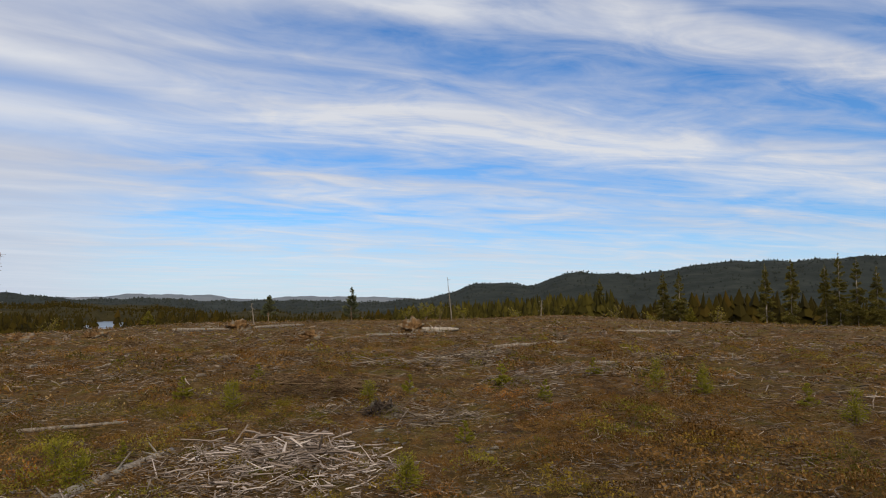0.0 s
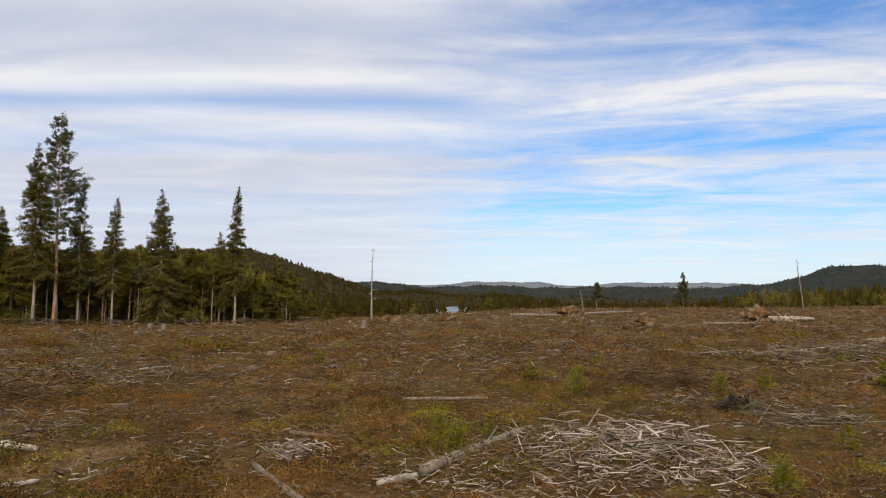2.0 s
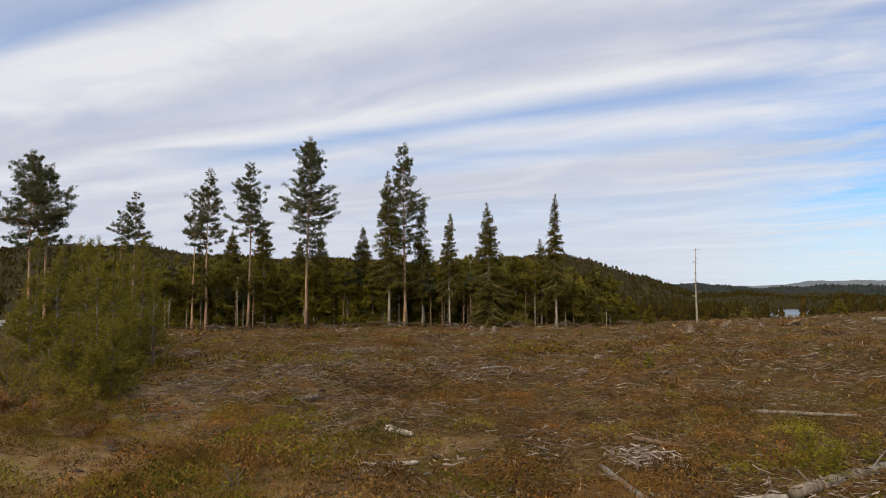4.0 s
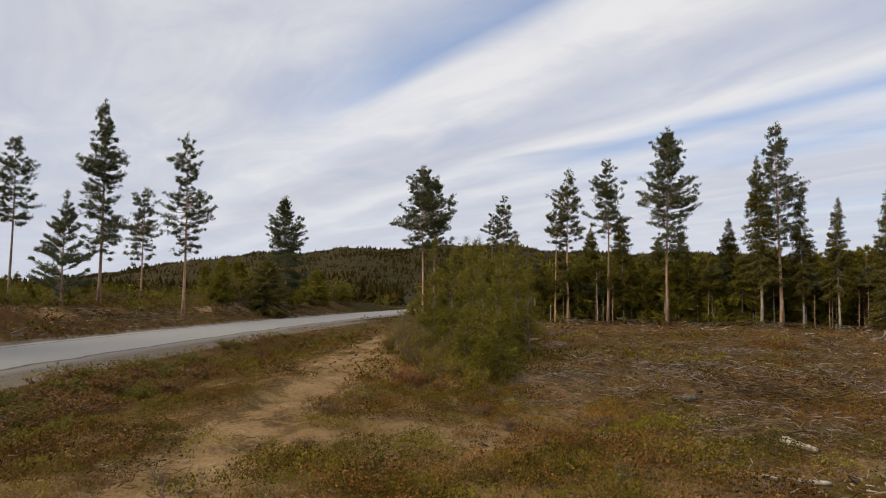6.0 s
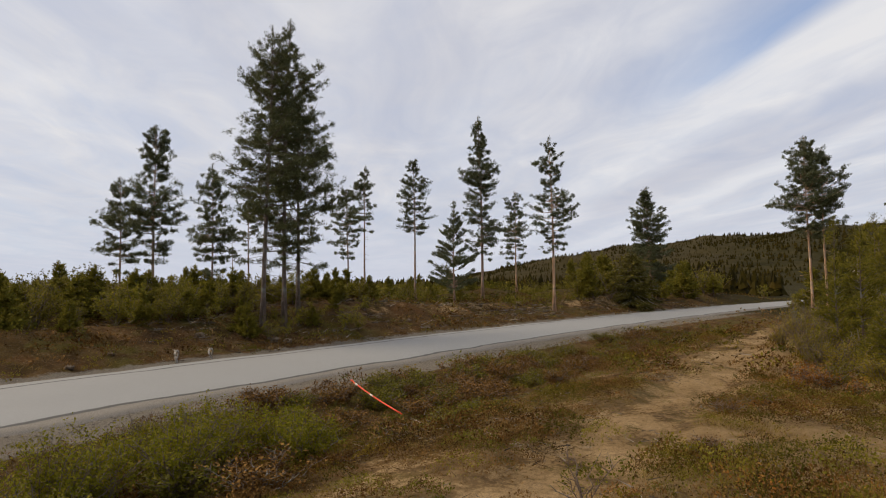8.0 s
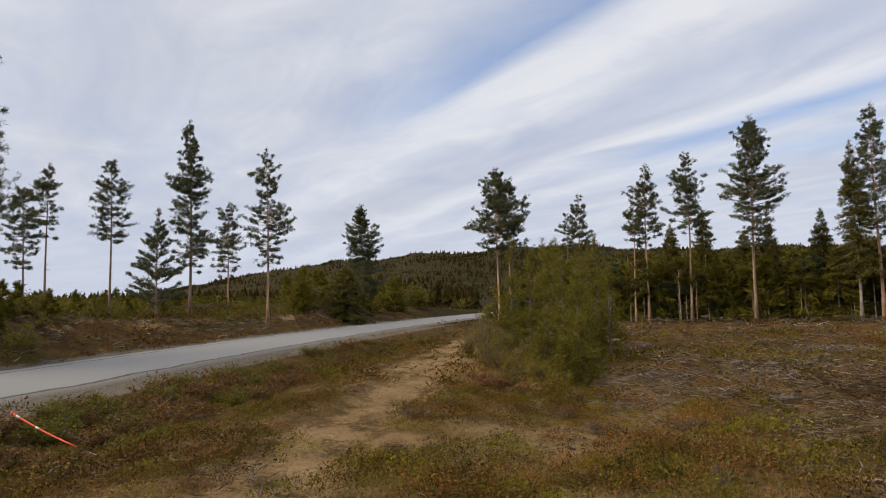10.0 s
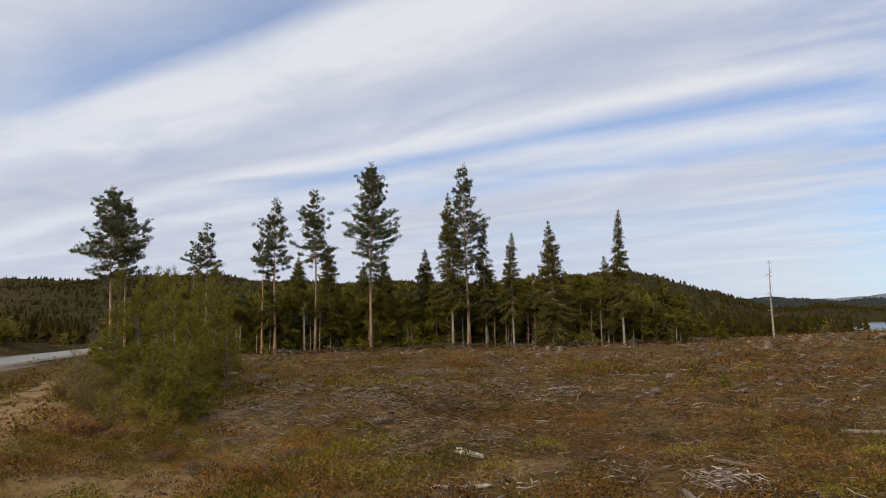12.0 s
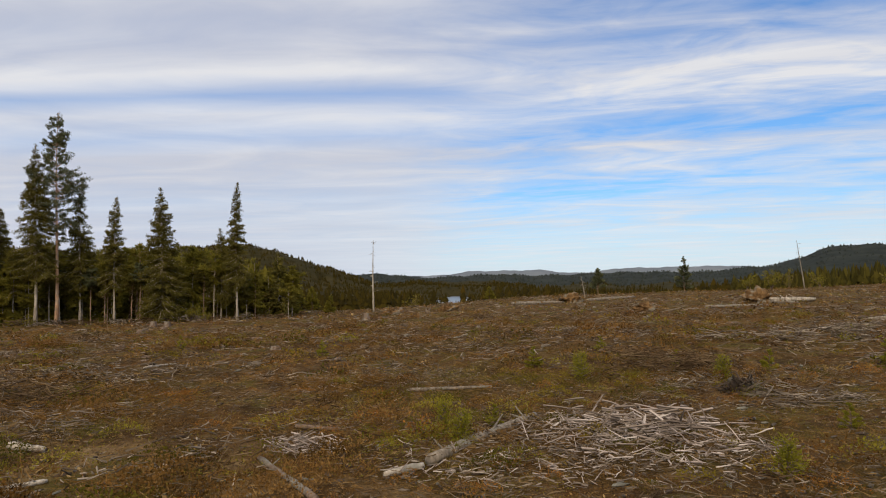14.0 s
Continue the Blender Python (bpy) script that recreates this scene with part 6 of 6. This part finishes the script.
def wood_debris():
    """Bark slabs, rotten chunks and stump splinters strewn over the clear-cut."""
    bm = bmesh.new()
    bmesh.ops.create_icosphere(bm, subdivisions=1, radius=1.0)
    v0 = np.array([v.co[:] for v in bm.verts])
    f0 = np.array([[v.index for v in f.verts] for f in bm.faces])
    bm.free()
    v0 = v0 * (1 + 0.35 * rc.normal(size=(len(v0), 1)).clip(-1, 1)) * np.array([1.0, 0.30, 0.20])
    for name, mat, n, d0, d1, size, label in (("bark_slabs", "dark_stump", 3200, 3.0, 15, (0.02, 0.080), "loose dark bark slabs and rotten wood"), ("bark_slabs", "rotten_wood", 2600, 15, 45, (0.05, 0.20), "brown clods of bark and rotten wood"),
                                              ("wood_splinters", "grey_sticks", 1000, 3.0, 15, (0.02, 0.07), "grey splinters of weathered wood"), ("wood_splinters", "grey_sticks", 1300, 15, 60, (0.06, 0.22), "grey chunks of weathered wood")):
        x, y, d, az = places(n, d0, d1, -44, 82)
        onpath, road, w = zones(x, y)
        keep = ~onpath & (w < -9) & (rc.uniform(0, 1, n) < np.clip(0.5 + 0.6 * rough_field(x + 5, y, 4.0), 0.1, 1))
        x, y = x[keep], y[keep]
        s_ = rc.uniform(*size, len(x))[:, None] * rc.uniform(0.6, 1.4, (len(x), 3))
        v, f = spread(v0, [f0], np.stack([x, y, land(x, y) + 0.2 * s_[:, 2]], -1), rc.uniform(0, 6.28, len(x)), s_, rc.normal(0, 0.3, (len(x), 2)))
        tagged(link_mesh(name, v, f, MAT[mat]), label, "debris", kind="stuff")


wood_debris()


# the same floor behind and round the viewer's feet
for kind, mat_, label_, want_ in (("heather", "heather", HEATH, p_brown), ("heather", "dark_heather", "dark brown heather clumps on the forest floor", p_dark), ("lingonberry", "lingon", LING, p_green)):
    cover(kind, mound(80, 0.22, 0.15, 0.034, rc, 0.2), 420, 2.6, 16, want_, (0.5, 1.3), mat_, label_, 153, 316)
    cover(kind, mound(120, 0.16, 0.08, 0.022, rc, 0.2), 60, 0.5, 2.6, want_, (0.5, 1.0), mat_, label_, -180, 180)
cover("litter", flat_litter(20, 0.4, 0.14, 0.008, rc), 1500, 0.3, 16, p_litter, (0.6, 1.4), "litter", "brown litter of stalks, needles and bark", 153, 316)
cover("litter", flat_litter(30, 0.35, 0.12, 0.006, rc), 160, 0.3, 2.6, p_litter, (0.6, 1.2), "litter", "brown litter of stalks, needles and bark", -180, 180)


# tall leafy weeds in the ditch and round the thicket
def p_ditch(x, y, w, az):
    d = np.hypot(x, y)
    return (1 - 0.92 * (az > 117.2) * (az < 123.0) * (d > 8.8) * (d < 12.6)) * bell(w, -6.8, 2.0) * (az > 84) * (0.6 + 0.6 * rough_field(x, y, 2.5)) + 0.4 * bell(x, -12, 3) * bell(y, 1.2, 1.2)


cover("ditch_weeds", mound(300, 0.36, 0.24, 0.024, rc, 0.10), 900, 5.5, 24, p_ditch, (0.5, 1.3), "lingon", "leafy green weeds and birch shoots in the roadside ditch", 70, 153)
cover("ditch_weeds", mound(300, 0.38, 0.26, 0.022, rc, 0.25, 0.007), 1300, 5.5, 24, p_ditch, (0.5, 1.3), "dark_heather", "brown heather and stalks in the roadside ditch", 70, 153)
cover("bank_growth", mound(44, 0.42, 0.30, 0.085, rc, 0.3, 0.02), 3600, 17, 50, lambda x, y, w, az: (w > ROAD_HALF + 0.7) * (1 - 0.85 * bell(w, ROAD_HALF + 3.0, 1.9) * (az > 92) * (az < 128)) * np.clip(0.5 + rough_field(x, y + 9, 3), 0, 1), (0.5, 1.3), "dark_heather", "brown heather on the bank beyond the road", 86, 153)
cover("bank_growth", leafy(28, 0.5, 0.55, 0.088, rc), 4200, 22, 66, lambda x, y, w, az: (w > ROAD_HALF + 4.4 + 1.6 * rough_field(x, y, 6)) * 0.9, (0.6, 1.5), "lingon", "low green growth on the bank beyond the road", 86, 153)


cover("bank_litter", flat_litter(22, 0.6, 0.5, 0.028, rc), 2600, 15, 62, lambda x, y, w, az: bell(w, ROAD_HALF + 3.0, 2.2) * (w > ROAD_HALF + 0.4) * 0.8, (0.5, 1.4), "grey_sticks", "grey roots and dry stalks on the soil bank", 88, 140)
cover("bank_clods", leafy(12, 0.5, 0.16, 0.11, rc), 3000, 15, 62, lambda x, y, w, az: bell(w, ROAD_HALF + 2.6, 2.4) * (w > ROAD_HALF + 0.3) * 0.9, (0.4, 1.2), "chips", "brown clods and stones on the soil bank", 88, 140)
cover("bank_grass", tuft(24, 0.30, 0.34, 0.016, 1.6, rc), 1900, 15, 55, lambda x, y, w, az: (w > ROAD_HALF + 0.35) * bell(w, ROAD_HALF + 0.6, 2.2) * np.clip(0.6 + rough_field(x + 4, y, 2.5), 0, 1), (0.5, 1.2), "dry_grass", "dry grass along the far edge of the road", 88, 153)


# thick low growth between the sandy track and the thicket
def p_near(x, y, w, az):
    py, pw = path_mid(x)
    return np.clip(0.38 + 0.9 * rough_field(x + 2, y - 6, 1.3), 0.03, 1) * (np.abs(y - py) > pw * 1.15) * (w < -8.0)


for kind, mat_, label_, n_ in (("heather", "heather", HEATH, 260), ("heather", "dark_heather", "dark brown heather clumps on the forest floor", 170), ("lingonberry", "lingon", LING, 300), ("bilberry", "bilberry", "olive bilberry clumps with turning leaves", 260), ("rust_fern", "rust_fern", RUST, 110)):
    cover(kind, mound(280, 0.26, 0.17, 0.016, rc, 0.45, 0.005), n_, 3.2, 13, p_near, (0.35, 1.35), mat_, label_, 70, 112)
cover("dry_grass", tuft(30, 0.10, 0.20, 0.004, 1.3, rc), 1500, 3.2, 13, p_near, (0.4, 1.2), "dry_grass", GRASS, 66, 118)


def sticks(name, x, y, length, rad, mat, label, lift=0.08, steep=0.22, bend=0.02):
    n = len(x)
    a = rc.uniform(0, 6.28, n)
    p = rc.normal(0, steep, n)
    w = np.stack([np.cos(a) * np.cos(p), np.sin(a) * np.cos(p), np.sin(p)], -1)
    q = np.linspace(-0.5, 0.5, 4)
    c = np.stack([x, y, land(x, y) + lift * rc.uniform(0.2, 1.6, n)], -1)
    pp = c[:, None] + w[:, None] * (length[:, None] * q)[..., None]
    pp[:, 1:3] += rc.normal(0, 1, (n, 2, 3)) * (length * bend * 1.6)[:, None, None]
    g = land(pp[..., 0], pp[..., 1])
    pp[..., 2] = np.maximum(pp[..., 2], g + 0.004)
    v, f, cap = tubes(pp, rad[:, None] * np.array([1.0, 0.9, 0.7, 0.4]), 3 if n > 1500 else 4)
    tagged(link_mesh(name, v, [f, cap], MAT[mat]), label, "sticks", kind="stuff")


def clear_cut(n, d0, d1, az0=-44, az1=80):
    x, y, d, az = places(n, d0, d1, az0, az1)
    onpath, road, w = zones(x, y)
    keep = ~onpath & (w < -10) & ((az < 76) | (d < 7))
    keep &= rc.uniform(0, 1, n) < np.clip(0.5 + 0.55 * rough_field(x, y, 5.5) + 0.3 * (az < 35), 0.08, 1)
    return x[keep], y[keep]


for nm, mt_, cnt, d0_, d1_, l0, l1, r0, r1, lab in (
        ("twigs", "brown_sticks", 8500, 2.6, 13, 0.05, 0.24, 0.002, 0.007, "thin brown twigs left from logging"),
        ("twigs", "grey_sticks", 4200, 2.6, 13, 0.05, 0.24, 0.002, 0.006, "thin grey twigs left from logging"),
        ("slash", "brown_sticks", 9000, 13, 34, 0.10, 0.42, 0.004, 0.012, "brown branches left from logging"),
        ("slash", "grey_sticks", 5000, 13, 34, 0.10, 0.55, 0.004, 0.016, "bleached grey branches left from logging"),
        ("slash", "grey_sticks", 2200, 34, 85, 0.3, 1.4, 0.009, 0.025, "bleached grey branches far out on the clear-cut"),
        ("slash", "brown_sticks", 2600, 34, 85, 0.3, 1.4, 0.01, 0.028, "brown branches far out on the clear-cut")):
    px, py_ = clear_cut(cnt, d0_, d1_)
    sticks(nm, px, py_, rc.uniform(l0, l1, len(px)), rc.uniform(r0, r1, len(px)), mt_, lab)


def heap(cx, cy, sx, sy, turn, n, l0, l1, r0, r1, mat, name, label, high=0.18):
    g = rc.normal(0, 0.5, (n, 2))
    g = g / (1 + 0.35 * np.linalg.norm(g, axis=1, keepdims=True) ** 2)
    c, s = math.cos(turn), math.sin(turn)
    x = cx + g[:, 0] * sx * c - g[:, 1] * sy * s
    y = cy + g[:, 0] * sx * s + g[:, 1] * sy * c
    sticks(name, x, y, l0 + (l1 - l0) * rc.uniform(0, 1, n) ** 2, rc.uniform(r0, r1, n), mat, label, lift=high, steep=0.24, bend=0.008)


heap(-1.66, 7.40, 1.55, 1.50, 0.3, 800, 0.06, 0.34, 0.0025, 0.0095, "bleached_sticks", "stick_pile", "pile of short bleached grey sticks", 0.07)
heap(-1.75, 7.8, 1.15, 1.1, 0.3, 150, 0.16, 0.48, 0.008, 0.016, "bleached_sticks", "stick_pile", "thick bleached branch pieces on the stick pile", 0.14)
heap(-2.0, 7.4, 1.9, 1.6, 0.4, 700, 0.04, 0.20, 0.003, 0.008, "brown_sticks", "stick_pile", "brown twigs mixed into the stick pile", 0.05)
heap(-2.0, 7.0, 2.3, 1.7, 0.2, 620, 0.04, 0.18, 0.003, 0.008, "grey_sticks", "stick_pile", "scattered grey twigs round the stick pile", 0.05)
heap(-2.4, 5.9, 1.6, 0.7, 0.2, 260, 0.05, 0.20, 0.003, 0.009, "bleached_sticks", "stick_pile", "scattered bleached twigs below the stick pile", 0.05)
heap(-4.75, 5.85, 0.52, 0.40, 0.2, 230, 0.05, 0.24, 0.003, 0.011, "bleached_sticks", "stick_pile", "small heap of bleached twigs", 0.10)
heap(-2.3, 13.0, 1.7, 0.9, -0.5, 620, 0.15, 0.6, 0.004, 0.010, "brown_sticks", "brush_pile", "low heap of brown brushwood", 0.25)
heap(-0.2, 10.4, 0.9, 0.6, 0.2, 130, 0.15, 0.7, 0.003, 0.010, "grey_sticks", "stick_pile", "grey sticks beside a dark old stump", 0.08)
heap(-0.5, 19.3, 3.4, 0.7, 0.15, 300, 0.12, 0.70, 0.006, 0.016, "grey_sticks", "stick_pile", "long row of bleached branches", 0.2)
heap(2.5, 15.0, 2.5, 1.2, 0.4, 220, 0.2, 0.7, 0.004, 0.012, "grey_sticks", "stick_pile", "loose bleached branches in the heather", 0.15)
heap(-6.3, 3.4, 0.7, 0.5, 0.5, 70, 0.1, 0.4, 0.003, 0.009, "grey_sticks", "stick_pile", "few bleached twigs in the heather", 0.08)
heap(-10.5, 6.5, 1.6, 0.8, 0.4, 240, 0.2, 0.8, 0.004, 0.011, "brown_sticks", "brush_pile", "thin brown brushwood on the forest floor", 0.14)
heap(-11.9, 3.2, 1.1, 0.8, 0.4, 110, 0.10, 0.5, 0.002, 0.006, "grey_sticks", "brush_pile", "grey dry branches beside the thicket", 0.22)
for i in range(150):      # scattered small heaps of slash
    az_, d_ = rc.uniform(-38, 66), rc.uniform(7, 34)
    px_, py_ = spot(az_, d_)
    if math.hypot(px_ + 1.9, py_ - 7.5) < 3:
        continue
    heap(px_, py_, rc.uniform(0.5, 1.3), rc.uniform(0.3, 0.7), rc.uniform(0, 3), int(rc.uniform(24, 80)), 0.04, 0.15 + 0.010 * d_, 0.003, 0.009 + 0.0003 * d_, ("brown_sticks", "grey_sticks", "brown_sticks")[i % 3], "slash_heap", "small tangle of broken bleached branches", 0.12)
for i in range(46):      # grey slash between the thicket and the woods
    px_, py_ = spot(rc.uniform(54, 79), rc.uniform(9, 26))
    heap(px_, py_, rc.uniform(0.7, 1.6), rc.uniform(0.4, 0.9), rc.uniform(0, 3), int(rc.uniform(60, 150)), 0.05, 0.34, 0.002, 0.009, "grey_sticks", "slash_heap", "loose scatter of grey broken branches", 0.10)
for i in range(14):      # a row of debris along the foot of the woods
    az_ = 42 + i * 2.4
    px_, py_ = spot(az_, 44.6 + rc.uniform(-0.6, 0.6))
    heap(px_, py_, 1.6, 0.8, radians(az_), 70, 0.2, 0.9, 0.008, 0.022, "grey_sticks" if i % 2 else "brown_sticks", "slash_row", "row of pale branches along the foot of the woods", 0.22)
root_plate(5.1, 10.7, 0.58, 0.27, 501, "dark_stump", "dark old upturned stump beside grey sticks")


for i, (x, y, k3) in enumerate(((-7.9, 2.1, 1.0), (-8.5, 1.7, 0.8), (-7.3, 1.5, 0.7), (-6.4, 1.0, 0.6), (-8.8, 2.8, 0.8), (-9.8, 1.5, 0.8), (-7.4, -0.7, 0.7), (-9.4, -0.6, 0.8), (-10.4, -0.2, 0.8), (-6.2, 0.2, 0.6), (-10.9, 1.9, 0.9), (-9.4, 3.6, 0.8))):
    shrub("heather_bush", drop(x, y), 0.28 * k3, 0.42 * k3, 40, int(2600 * k3), 900 + i, "dark brown heather bush on the forest floor", MAT["heather_bush"], MAT["rotten_wood"], 0.016, "heather bushes")
for i, (x, y, k3) in enumerate(((-12.2, 0.75, 1.0), (-12.5, 0.45, 0.9), (-11.7, 1.05, 0.8), (-11.9, 0.3, 0.7), (-12.9, 0.6, 0.9))):
    shrub("fern_bush", drop(x, y), 0.45 * k3, 0.30 * k3, 18, 700, 920 + i, "withered rust-brown ferns beside the thicket", MAT["rust_fern"], MAT["rotten_wood"], 0.030, "ferns by the thicket")


# sand grains, pebbles and clods along the track and the road's edge
def pebbles():
    bm = bmesh.new()
    bmesh.ops.create_icosphere(bm, subdivisions=1, radius=1.0)
    v0 = np.array([v.co[:] for v in bm.verts]) * np.array([1, 0.8, 0.6])
    f0 = np.array([[v.index for v in f.verts] for f in bm.faces])
    bm.free()
    n = 2600
    u = rc.uniform(-6, 40, n)
    w = -(ROAD_HALF + rc.uniform(0.05, 1.5, n))
    nn = road_mid(u) + w
    x, y = RU[0] * u + RN[0] * nn, RU[1] * u + RN[1] * nn
    v, f = spread(v0, [f0], np.stack([x, y, land(x, y)], -1), rc.uniform(0, 6.28, n), rc.uniform(0.008, 0.035, n))
    tagged(link_mesh("gravel", v, f, MAT["stone"], smooth=True), "loose grey gravel along the asphalt edge", "gravel", kind="stuff")


pebbles()
